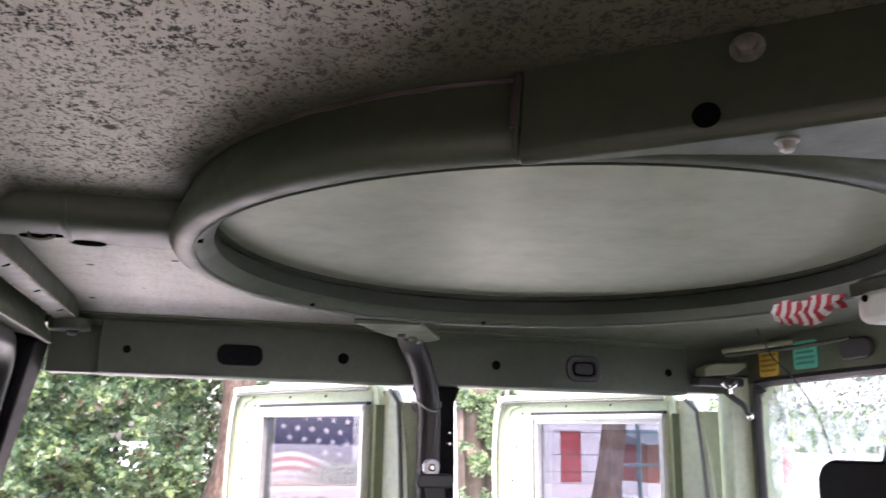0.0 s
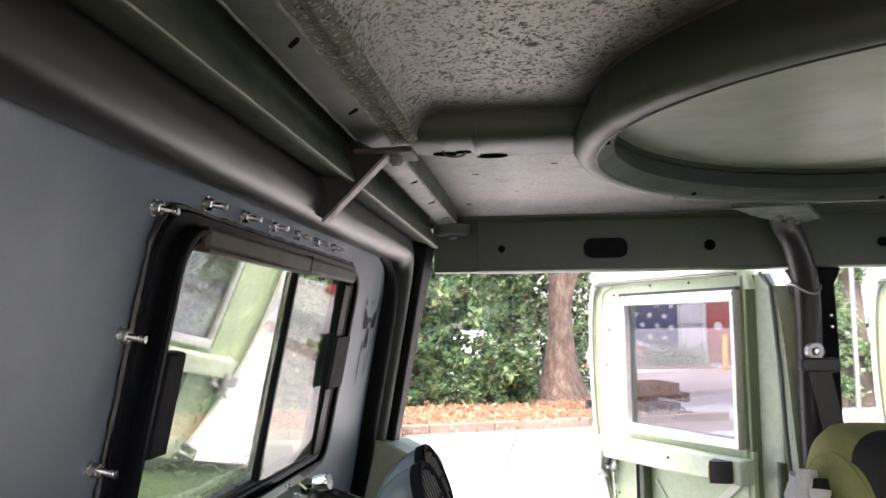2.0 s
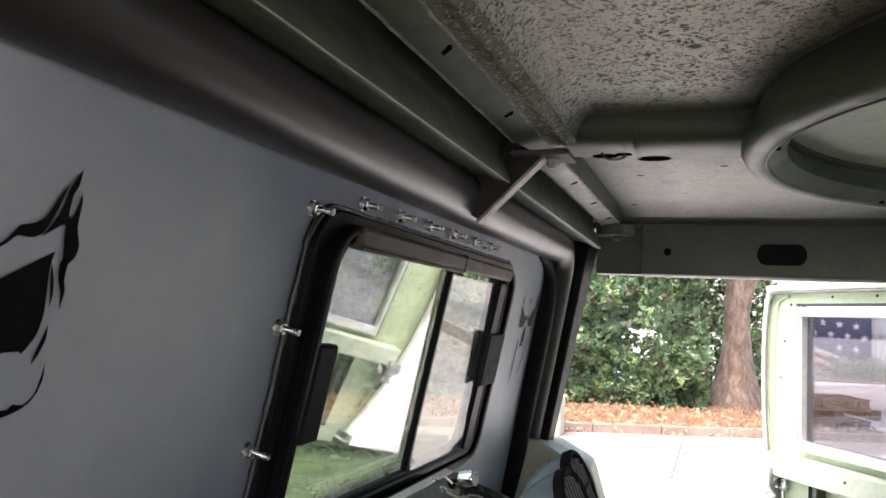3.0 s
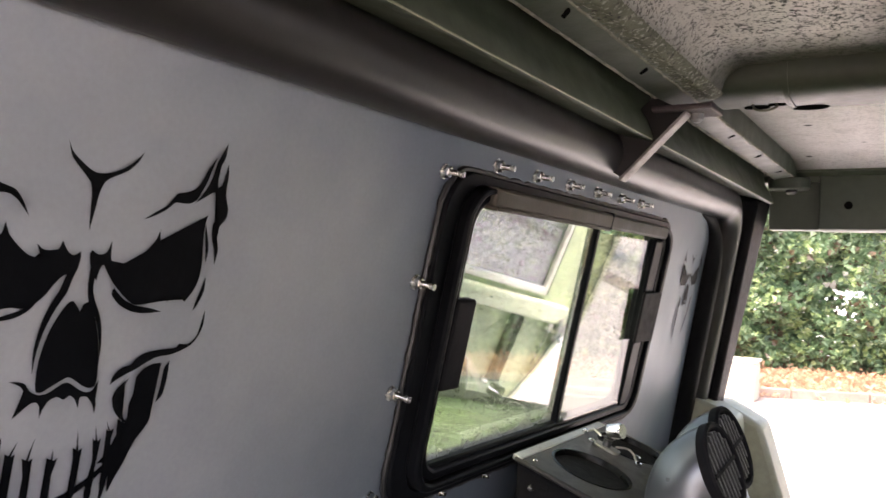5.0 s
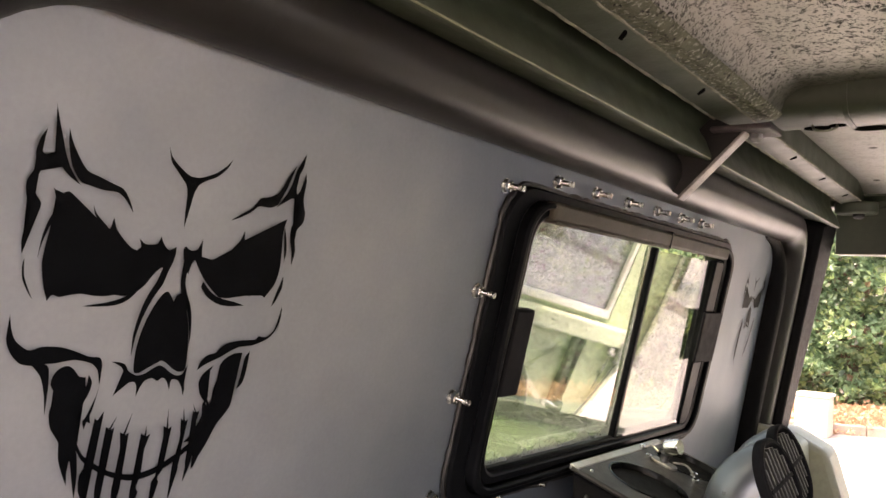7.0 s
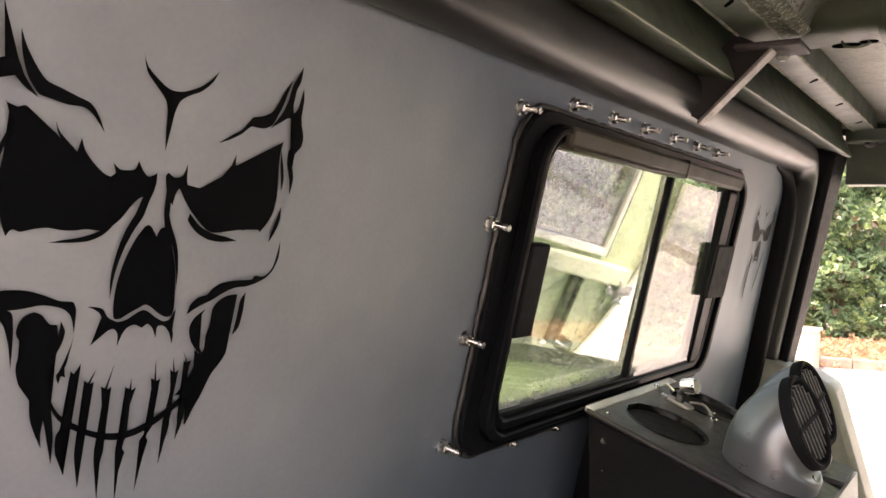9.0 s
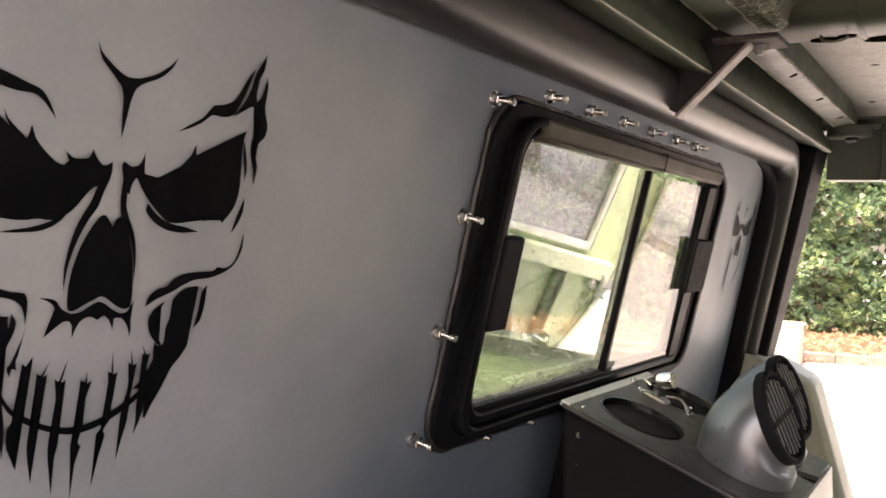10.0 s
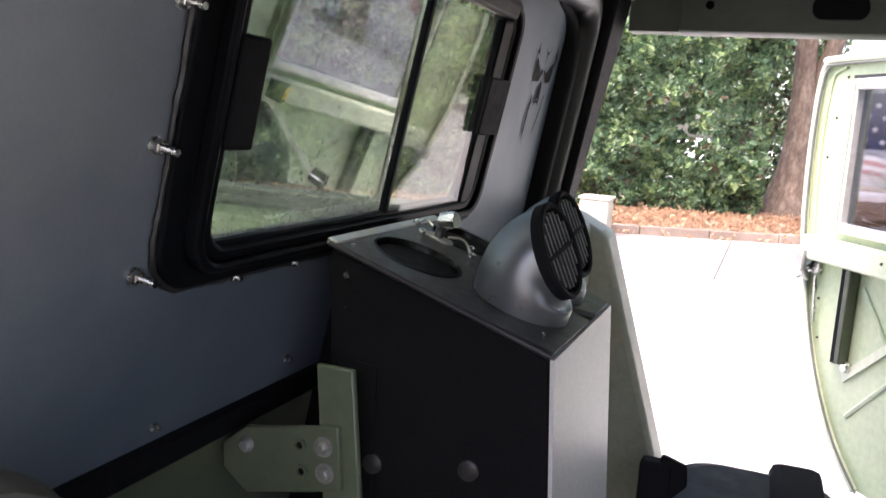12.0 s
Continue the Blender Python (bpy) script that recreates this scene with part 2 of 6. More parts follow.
def ceiling_material():
    """Olive roof paint, on the rear panel worn down to pale grey with black specks."""
    m, n, b = nodes_of("worn_roof_paint")
    c = n.nodes.new("ShaderNodeTexCoord")
    d = n.nodes.new("ShaderNodeVectorMath")
    d.operation = "DISTANCE"
    n.links.new(c.outputs["Object"], d.inputs[0])
    d.inputs[1].default_value = (1.0, -0.22, 1.785)
    wob = n.nodes.new("ShaderNodeMath")
    wob.operation = "MULTIPLY_ADD"
    n.links.new(noise_of(n, 7, 5, 0.65), wob.inputs[0])
    wob.inputs[1].default_value = 0.22
    n.links.new(d.outputs["Value"], wob.inputs[2])
    worn = ramp(n, wob.outputs[0], [(0.63, 0.0), (0.78, 1.0)])
    sep = n.nodes.new("ShaderNodeSeparateXYZ")
    n.links.new(c.outputs["Object"], sep.inputs[0])
    front = ramp(n, sep.outputs[0], [(0.08, 0.0), (0.15, 0.7), (0.24, 1.0), (0.80, 0.0)])
    mask = blend(n, 1.0, worn, front, "MULTIPLY")
    green = ramp(n, noise_of(n, 9, 5), [(0.3, (0.062, 0.07, 0.045)), (0.7, (0.105, 0.115, 0.075))])
    pale = ramp(n, noise_of(n, 22, 7, 0.7), [(0.28, (0.62, 0.58, 0.56)), (0.45, (0.86, 0.81, 0.795)), (0.7, (0.93, 0.88, 0.87))])
    fine = ramp(n, noise_of(n, 230, 4, 0.7, (1.0, 0.8, 1.0)), [(0.550, 0.0), (0.568, 1.0)])
    coarse = ramp(n, noise_of(n, 105, 6, 0.75, (1.0, 0.85, 1.0)), [(0.575, 0.0), (0.592, 1.0)])
    specks = blend(n, 1.0, fine, coarse, "LIGHTEN")
    where = ramp(n, noise_of(n, 6, 5, 0.6), [(0.34, 0.6), (0.50, 1.0)])
    calm = ramp(n, sep.outputs[1], [(0.15, 1.0), (0.28, 0.25)])
    where = blend(n, 1.0, where, calm, "MULTIPLY")
    col = blend(n, mask, green, pale)
    col = blend(n, blend(n, 1.0, specks, where, "MULTIPLY"), col, (0.022, 0.022, 0.02))
    spots = n.nodes.new("ShaderNodeTexVoronoi")
    spots.inputs["Scale"].default_value = 12
    n.links.new(c.outputs["Object"], spots.inputs["Vector"])
    big = ramp(n, spots.outputs["Distance"], [(0.06, 1.0), (0.10, 0.0)])
    col = blend(n, big, col, (0.05, 0.045, 0.04))
    # dark green fading out from the ring over the roof paint
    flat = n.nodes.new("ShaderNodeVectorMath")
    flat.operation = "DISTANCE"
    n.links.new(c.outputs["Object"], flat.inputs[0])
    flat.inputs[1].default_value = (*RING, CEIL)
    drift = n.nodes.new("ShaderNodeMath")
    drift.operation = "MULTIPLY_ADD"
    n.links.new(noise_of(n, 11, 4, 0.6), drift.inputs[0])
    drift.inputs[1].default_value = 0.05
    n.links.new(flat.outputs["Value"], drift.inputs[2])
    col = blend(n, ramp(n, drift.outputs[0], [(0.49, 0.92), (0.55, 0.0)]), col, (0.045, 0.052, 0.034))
    # same dark green in a band along the stub beam
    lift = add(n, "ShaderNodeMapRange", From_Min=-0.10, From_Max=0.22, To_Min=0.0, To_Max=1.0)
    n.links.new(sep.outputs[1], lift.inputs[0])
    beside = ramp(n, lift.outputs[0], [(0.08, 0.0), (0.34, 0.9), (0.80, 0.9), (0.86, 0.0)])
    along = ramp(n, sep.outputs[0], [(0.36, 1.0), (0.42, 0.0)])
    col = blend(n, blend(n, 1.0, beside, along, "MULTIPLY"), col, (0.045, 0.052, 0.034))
    n.links.new(col, b.inputs["Base Color"])
    b.inputs["Roughness"].default_value = 0.7
    bump(n, b, noise_of(n, 110, 5, 0.7), 0.6, 0.002)
    return m


def speckled_crust():
    """Grey-green sealer flecked with pale and black grit."""
    m, n, b = nodes_of("speckled_crust")
    col = ramp(n, noise_of(n, 30, 6, 0.7), [(0.35, (0.07, 0.075, 0.05)), (0.65, (0.16, 0.165, 0.12))])
    col = blend(n, ramp(n, noise_of(n, 210, 3, 0.6), [(0.56, 0.0), (0.62, 1.0)]), col, (0.36, 0.36, 0.31))
    col = blend(n, ramp(n, noise_of(n, 160, 4, 0.6, (1.1, 1.0, 1.0)), [(0.60, 0.0), (0.64, 1.0)]), col, (0.02, 0.02, 0.018))
    n.links.new(col, b.inputs["Base Color"])
    b.inputs["Roughness"].default_value = 0.85
    bump(n, b, noise_of(n, 240, 4, 0.7), 0.8, 0.002)
    return m


def panel_material():
    """Airbrushed gunmetal paint with a soft sheen."""
    m, n, b = nodes_of("gunmetal_paint")
    haze = noise_of(n, 2.6, 5, 0.55)
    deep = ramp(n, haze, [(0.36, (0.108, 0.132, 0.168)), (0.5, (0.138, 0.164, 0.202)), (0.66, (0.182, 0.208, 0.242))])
    lit_grey = ramp(n, haze, [(0.36, (0.30, 0.315, 0.345)), (0.5, (0.37, 0.38, 0.40)), (0.66, (0.45, 0.455, 0.465))])
    # light on the skull side painted in as paler grey, fading into gunmetal
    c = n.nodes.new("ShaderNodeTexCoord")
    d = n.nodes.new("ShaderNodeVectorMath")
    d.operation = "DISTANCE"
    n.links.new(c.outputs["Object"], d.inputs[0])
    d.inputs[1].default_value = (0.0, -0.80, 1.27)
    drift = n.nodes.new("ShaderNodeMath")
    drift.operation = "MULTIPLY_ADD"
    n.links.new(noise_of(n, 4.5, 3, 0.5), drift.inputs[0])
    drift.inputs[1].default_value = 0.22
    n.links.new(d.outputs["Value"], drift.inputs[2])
    col = blend(n, ramp(n, drift.outputs[0], [(0.24, 1.0), (0.62, 0.0)]), deep, lit_grey)
    fine = ramp(n, noise_of(n, 240, 3), [(0.3, 0.9), (0.7, 1.0)])
    col = blend(n, 0.6, col, fine, "MULTIPLY")
    spots = ramp(n, noise_of(n, 30, 2, 0.4), [(0.80, 0.0), (0.82, 1.0)])
    n.links.new(blend(n, spots, col, (0.08, 0.08, 0.085)), b.inputs["Base Color"])
    n.links.new(ramp(n, noise_of(n, 5, 4), [(0.3, 0.38), (0.7, 0.48)]), b.inputs["Roughness"])
    b.inputs["Specular IOR Level"].default_value = 0.2
    b.inputs["Metallic"].default_value = 0.38
    bump(n, b, noise_of(n, 3.0, 2), 0.12, 0.01)
    return m


def glass_material(name, tint, face_on, grazing, film=0.0, fog=None, lit="ShaderNodeBsdfDiffuse"):
    """Pane: tinted clear body whose mirror gloss grows towards grazing views; film adds a patchy pale haze."""
    m, n, b = nodes_of(name)
    n.nodes.remove(b)
    g = n.nodes.new("ShaderNodeBsdfGlossy")
    g.inputs["Roughness"].default_value = 0.02
    t = n.nodes.new("ShaderNodeBsdfTransparent")
    t.inputs[0].default_value = (*tint, 1)
    mix = n.nodes.new("ShaderNodeMixShader")
    lw = n.nodes.new("ShaderNodeLayerWeight")
    n.links.new(ramp(n, lw.outputs["Facing"], [(0.0, face_on), (0.5, face_on + 0.3 * (grazing - face_on)), (1.0, grazing)]), mix.inputs[0])
    n.links.new(t.outputs[0], mix.inputs[1])
    n.links.new(g.outputs[0], mix.inputs[2])
    last = mix.outputs[0]
    if film:
        d = n.nodes.new(lit)
        d.inputs[0].default_value = (0.75, 0.77, 0.75, 1)
        m2 = n.nodes.new("ShaderNodeMixShader")
        haze = ramp(n, noise_of(n, 26, 6, 0.7), [(0.42, 0.0), (0.75, film)])
        if fog:
            # condensation gathering along the lower edge of the pane
            c = n.nodes.new("ShaderNodeTexCoord")
            sep = n.nodes.new("ShaderNodeSeparateXYZ")
            n.links.new(c.outputs["Object"], sep.inputs[0])
            low = add(n, "ShaderNodeMapRange", From_Min=fog[0], From_Max=fog[1], To_Min=1.0, To_Max=0.0)
            n.links.new(sep.outputs[2], low.inputs[0])
            streak = ramp(n, noise_of(n, 22, 4, 0.5, (1.0, 1.0, 0.6)), [(0.25, fog[2] * 0.5), (0.75, fog[2])])
            haze = blend(n, 1.0, haze, blend(n, 1.0, low.outputs[0], streak, "MULTIPLY"), "LIGHTEN")
        n.links.new(haze, m2.inputs[0])
        n.links.new(last, m2.inputs[1])
        n.links.new(d.outputs[0], m2.inputs[2])
        last = m2.outputs[0]
    n.links.new(last, n.nodes["Material Output"].inputs[0])
    return m


crust_paint = speckled_crust()
roof_paint, gunmetal = ceiling_material(), panel_material()
slide_glass = glass_material("sliding_rear_glass", (0.58, 0.61, 0.55), 0.09, 0.22, 0.05)
rear_glass = glass_material("tinted_rear_glass", (0.68, 0.74, 0.66), 0.32, 0.46, 0.12, (1.18, 1.25, 0.34))
door_glass = glass_material("door_glass", (0.44, 0.45, 0.49), 0.05, 0.3)

# ---- cab structure ----


def roof():
    bm = bmesh.new()
    seg, steps = 96, 10
    x0, x1, y0, y1 = -0.05, 1.86, -0.93, 0.93
    loops = []
    for s in range(steps + 1):
        lp = []
        for k in range(seg):
            a = TAU * k / seg
            c, sn = math.cos(a), math.sin(a)
            reach = min((x1 - RING[0]) / c if c > 1e-6 else 9, (x0 - RING[0]) / c if c < -1e-6 else 9, (y1 - RING[1]) / sn if sn > 1e-6 else 9, (y0 - RING[1]) / sn if sn < -1e-6 else 9)
            r = 0.452 + (reach - 0.452) * s / steps
            x, y = RING[0] + r * c, RING[1] + r * sn
            z = CEIL - 0.03 * max(0.0, (abs(y) - 0.80) / 0.13) ** 1.3
            lp.append((x, y, z))
        loops.append(lp)
    up = [[(x, y, z + 0.012) for x, y, z in lp] for lp in reversed(loops)]
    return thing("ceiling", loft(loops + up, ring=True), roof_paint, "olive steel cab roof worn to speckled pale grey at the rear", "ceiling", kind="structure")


roof()

# ring of the roof hatch and its cover
hatch = empty("hatch_ring", "round olive steel turret ring hanging below the cab roof", "hatch ring", m=Matrix.Translation((*RING, 0)))
profile = [(0.460, 1.788), (0.463, 1.775), (0.474, 1.750), (0.480, 1.736), (0.480, 1.728), (0.476, 1.7205), (0.468, 1.7165), (0.460, 1.7155), (0.453, 1.7168), (0.443, 1.7225), (0.434, 1.7295), (0.430, 1.734), (0.430, 1.744), (0.438, 1.748), (0.438, 1.758), (0.447, 1.762), (0.447, 1.80)]
part("ring", lathe(profile, 128), olive_dark, hatch)
part("lining", lathe([(0.4292, 1.7345), (0.4292, 1.7478), (0.4372, 1.7490), (0.4372, 1.7590), (0.4445, 1.7625)], 128), ring_shade, hatch, "inner wall of the ring with its shade painted in dark green")
part("groove_bead", lathe([(0.4535, 1.7160), (0.4520, 1.7150), (0.4500, 1.7160), (0.4490, 1.7195)], 128), olive_dark, hatch)
part("inner_lip", lathe([(0.447, 1.764), (0.441, 1.7655), (0.441, 1.7695), (0.447, 1.771)], 128, True), olive_dark, hatch)
part("weld_bead", pipe([((0.4625 + 0.002 * noise.noise((a * 9, 0, 2))) * math.cos(a), (0.4625 + 0.002 * noise.noise((a * 9, 0, 2))) * math.sin(a), 1.7845) for a in np.linspace(0, TAU, 220)], [0.003 + 0.0016 * noise.noise((a * 16, 4, 2)) for a in np.linspace(0, TAU, 220)], 6), old_plate, hatch)
for a in (186, 128, 84):
    p = (0.447 * math.cos(radians(a)), 0.447 * math.sin(radians(a)), 1.7200)
    part("drain_hole", disc([(0.0042, -0.002), (0.0042, 0.002)], 10, m=Matrix.Translation(p)), hole_black, hatch)
cover = empty("hatch_cover", "matte grey-green round hatch lid closing the roof ring", "hatch cover", m=Matrix.Translation((*RING, 0)))
part("lid", disc([(0.05, 1.7705), (0.40, 1.7695), (0.434, 1.7688), (0.434, 1.785), (0.05, 1.80)], 96), hatch_paint, cover)
part("rim", lathe([(0.4345, 1.7675), (0.441, 1.7665), (0.446, 1.774), (0.446, 1.79), (0.4345, 1.79)], 96, True), olive_dark, cover, "dark olive rim")

# rear roof rail above the bulkhead
sealer = paint("crusty_seam_sealer", (0.20, 0.20, 0.155), (0.11, 0.115, 0.085), (0.34, 0.33, 0.28), 0.8, big=40, small=220, grain=0.6)


def crust():
    """Rough sealer smeared along the flange."""
    ys = np.arange(-0.91, 0.045, 0.0028)
    xs = np.linspace(0.088, 0.124, 15)
    bm = bmesh.new()
    rows = []
    for y in ys:
        row = []
        for k, x in enumerate(xs):
            ridge = 0.0022 * math.exp(-((x - 0.112 - 0.004 * noise.noise((y * 14, 1, 0))) / 0.004) ** 2)
            lump = 0.0016 * abs(noise.noise((x * 260, y * 240, 3))) + 0.0014 * noise.noise((x * 520, y * 480, 9))
            edge = -0.002 if k in (0, 14) else 0.0
            base = 1.7472 if x < 0.115 else 1.7472 + (x - 0.115) * 0.42
            row.append(bm.verts.new((x, y, base - ridge - lump - edge)))
        rows.append(row)
    for a, b in zip(rows, rows[1:]):
        for k in range(14):
            bm.faces.new((a[k], a[k + 1], b[k + 1], b[k]))
    part("seam_crust", bm, crust_paint, rail, "crusty speckled sealer along the flange")


rail = empty("roof_rail", "olive steel box rail with slotted flange across the cab roof", "roof rail")
part("beam", prism([(-0.06, 1.717), (0.036, 1.693), (0.046, 1.6895), (0.050, 1.6905), (0.051, 1.695), (0.043, 1.716), (0.035, 1.728), (0.031, 1.742), (0.031, 1.7845), (-0.06, 1.7845)], "y", -0.925, 0.868), olive_dark, rail, bevel=0.0012)
part("flange", prism([(0.052, 1.7425), (0.089, 1.7465), (0.1135, 1.7485), (0.1135, 1.7846), (0.048, 1.7846), (0.048, 1.745)], "y", -0.925, 0.06), rail_olive, rail, bevel=0.001)
part("flange", prism([(0.052, 1.7425), (0.088, 1.7465), (0.091, 1.7485), (0.091, 1.7846), (0.048, 1.7846), (0.048, 1.745)], "y", 0.0605, 0.90), olive_dark, rail, bevel=0.001)
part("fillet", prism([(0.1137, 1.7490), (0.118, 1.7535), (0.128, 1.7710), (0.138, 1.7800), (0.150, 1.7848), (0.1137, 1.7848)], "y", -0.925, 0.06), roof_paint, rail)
part("weld_seam", pipe([(0.090 + 0.002 * noise.noise((y * 30, 0, 0)), y, 1.7475) for y in np.arange(-0.9, 0.89, 0.012)], [0.0022 + 0.0016 * noise.noise((y * 45, 3, 1)) for y in np.arange(-0.9, 0.89, 0.012)], 7), sealer, rail)
part("worn_edge", pipe([(0.053 + 0.0012 * noise.noise((y * 40, 7, 0)), y, 1.7428) for y in np.arange(-0.9, 0.89, 0.012)], [0.0018 + 0.0012 * noise.noise((y * 55, 5, 1)) for y in np.arange(-0.9, 0.89, 0.012)], 6), sealer, rail)
part("beam_edge", pipe([(0.0500, y, 1.6915) for y in (-0.9, 0.0, 0.865)], 0.0010, 6), olive_light, rail, "worn bright lower edge")
crust()
for y in (-0.785, -0.565, -0.345, -0.125, 0.32, 0.54, 0.76):
    part("slot", prism([(0.076 + u * 0.8, y + v - 1.0 * u) for u, v in rounded(-0.0105, 0.0105, -0.0042, 0.0042, 0.004, 4)], "z", 1.7445, 1.7500), hole_black, rail)

# stub beam from the rail to the ring
stub = empty("roof_stub_beam", "olive pressed-steel beam joining rail and hatch ring", "roof beam")
arch = lambda w, h: [(0.1035 + w * math.copysign(abs(math.cos(a)) ** 0.6, math.cos(a)), 1.787 - h * math.sin(a) ** 0.6) for a in np.linspace(0, math.pi, 17)]
part("hat_section", prism(arch(0.060, 0.038), "x", 0.105, 0.345), olive_dark, stub)
part("sleeve", prism(arch(0.066, 0.0425), "x", 0.195, 0.345), olive_dark, stub, bevel=0.002)
part("weld_lip", prism(arch(0.0672, 0.0438), "x", 0.193, 0.199), olive_dark, stub)
for x, y, r in ((0.150, 0.125, 0.011), (0.176, 0.115, 0.007), (0.215, 0.125, 0.014)):
    part("hole", disc([(r, -0.001), (r, 0.001)], 14, m=Matrix.Translation((x, y, 1.7486 if x < 0.19 else 1.7441)) @ Matrix.Diagonal((1.5, 0.9, 1, 1))), hole_black, stub)

part("wire_loop", pipe(smooth_line([(0.150, 0.095, 1.7465), (0.158, 0.070, 1.735), (0.172, 0.062, 1.731), (0.182, 0.075, 1.737), (0.178, 0.100, 1.7455)], 6), 0.0016, 6), sealer, stub, "thin pale wire loop")

# diagonal brace on the near side of the ring
brace = empty("ring_brace", "olive steel channel bolted beside the hatch ring", "roof brace", m=pose(0.588, -0.435, 0, 0, 0, -41))
web = lambda w: [(0.014, 1.787), (0.012, 1.775), (0.002, 1.725), (0.0, 1.713), (0.006, 1.7055), (w, 1.7075), (w + 0.010, 1.720), (w + 0.024, 1.787)]
# darker olive copy puts the shade on the brace into its paint
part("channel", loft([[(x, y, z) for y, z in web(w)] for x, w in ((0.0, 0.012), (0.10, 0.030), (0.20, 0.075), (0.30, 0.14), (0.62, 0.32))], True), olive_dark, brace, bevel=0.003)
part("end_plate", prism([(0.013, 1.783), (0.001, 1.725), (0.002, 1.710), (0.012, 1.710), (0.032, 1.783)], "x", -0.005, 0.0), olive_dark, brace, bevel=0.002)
part("end_weld", pipe([(-0.004 + 0.06 * max(0, z - 1.765) + 0.001 * noise.noise((z * 300, 2, 0)), 0.001 + (z - 1.725) * 0.2, z) for z in np.arange(1.735, 1.784, 0.004)], [0.003 + 0.0012 * noise.noise((z * 260, 6, 1)) for z in np.arange(1.735, 1.784, 0.004)], 6), old_plate, brace, "dark purple-brown weld")
part("hole", disc([(0.0095, 0.0), (0.0095, 0.0016)], 16, m=Matrix.Translation((0.136, 0.0, 1.7205)) @ pose(0, 0, 0, 80, 0, 0)), hole_black, brace)
for x, y, z, turn, k in ((0.164, 0.0105, 1.769, 79, 1.0), (0.183, 0.029, 1.7065, 180, 0.7), (0.36, 0.0105, 1.769, 79, 1.0)):
    part("washer", disc([(0.0118 * k, 0.0), (0.0118 * k, 0.0018)], 18, m=Matrix.Translation((x, y, z)) @ pose(0, 0, 0, turn, 0, 0)), dull_zinc, brace)
    part("bolt", disc([(0.0072 * k, 0.0018), (0.0078 * k, 0.003), (0.0075 * k, 0.0075), (0.005 * k, 0.009)], 6, m=Matrix.Translation((x, y, z)) @ pose(0, 0, 0, turn, 0, 0)), dull_zinc, brace)


def header(side):
    """Roof side rail over the doors, a folded plate with holes; side is 1 for the driver's side."""
    y = 0.92
    h = empty("roof_side_rail", "olive steel roof rail with round holes above the doors", "roof rail", "roof side rails")
    plate = bmesh.new()
    prism([(y, 1.642), (y + 0.006, 1.638), (y + 0.075, 1.638), (y + 0.08, 1.65), (y + 0.08, 1.79), (y + 0.004, 1.79), (y, 1.772)], "x", 0.135, 1.545, plate)
    part("plate", plate, rail_olive, h, bevel=0.002)
    part("corner_plate", prism([(y + 0.02, 1.640), (y + 0.075, 1.640), (y + 0.075, 1.785), (y + 0.02, 1.785)], "x", 0.03, 0.134), olive_dark, h, bevel=0.002)
    # added box, closes the gap where sky light leaked onto the plate
    part("corner_cap", box(-0.06, 0.134, 0.926, 1.0, 1.742, 1.80), olive_dark, h, bevel=0.002)
    part("corner_lug", prism([(0.075 + u, 0.892 + v) for u, v in rounded(-0.040, 0.045, -0.030, 0.030, 0.028)], "z", 1.722, 1.748), olive_dark, h, bevel=0.004)
    part("corner_bolt", disc([(0.012, 0.0), (0.012, -0.006), (0.007, -0.010)], 12, m=Matrix.Translation((0.083, 0.888, 1.722))), black_rubber, h)
    part("drip_flange", prism([(y - 0.03, 1.7605), (y, 1.754), (y, 1.758), (y - 0.03, 1.765)], "x", 0.05, 1.54), olive, h)
    for x, r in ((0.191, 0.0085), (0.66, 0.0125), (1.03, 0.011), (1.492, 0.0095)):
        part("hole", disc([(r, -0.001), (r, 0.001)], 16, m=Matrix.Translation((x, y - 0.0006, 1.691)) @ ALONG_Y), hole_black, h)
    # dark sheet on the plate, shade inside the slot put into colour
    part("slot", prism([(0.429 + u, 1.689 + v) for u, v in rounded(-0.05, 0.05, -0.023, 0.023, 0.02)], "y", y - 0.0012, y + 0.0005), console_black, h)
    part("slot_lip", frame_ring([(0.429 + u, 1.689 + v) for u, v in rounded(-0.054, 0.054, -0.027, 0.027, 0.024)], [(0.429 + u, 1.689 + v) for u, v in rounded(-0.05, 0.05, -0.023, 0.023, 0.02)], "y", y - 0.003, y), olive_dark, h)
    part("grommet", frame_ring([(1.257 + u, 1.691 + v) for u, v in rounded(-0.047, 0.047, -0.032, 0.032, 0.026)], [(1.257 + u, 1.691 + v) for u, v in rounded(-0.032, 0.032, -0.018, 0.018, 0.015)], "y", y - 0.008, y), black_rubber, h, bevel=0.003)
    part("grommet_core", prism([(1.257 + u, 1.691 + v) for u, v in rounded(-0.024, 0.024, -0.013, 0.013, 0.010)], "y", y - 0.006, y), black_rubber, h, bevel=0.002)
    part("grommet_hollow", prism([(1.257 + u, 1.691 + v) for u, v in rounded(-0.032, 0.032, -0.018, 0.018, 0.015)], "y", y - 0.0015, y + 0.0005), hole_black, h)
    if side < 0:
        h.matrix_world = Matrix.Diagonal((1, -1, 1, 1))
    return h


header(1)
header(-1)


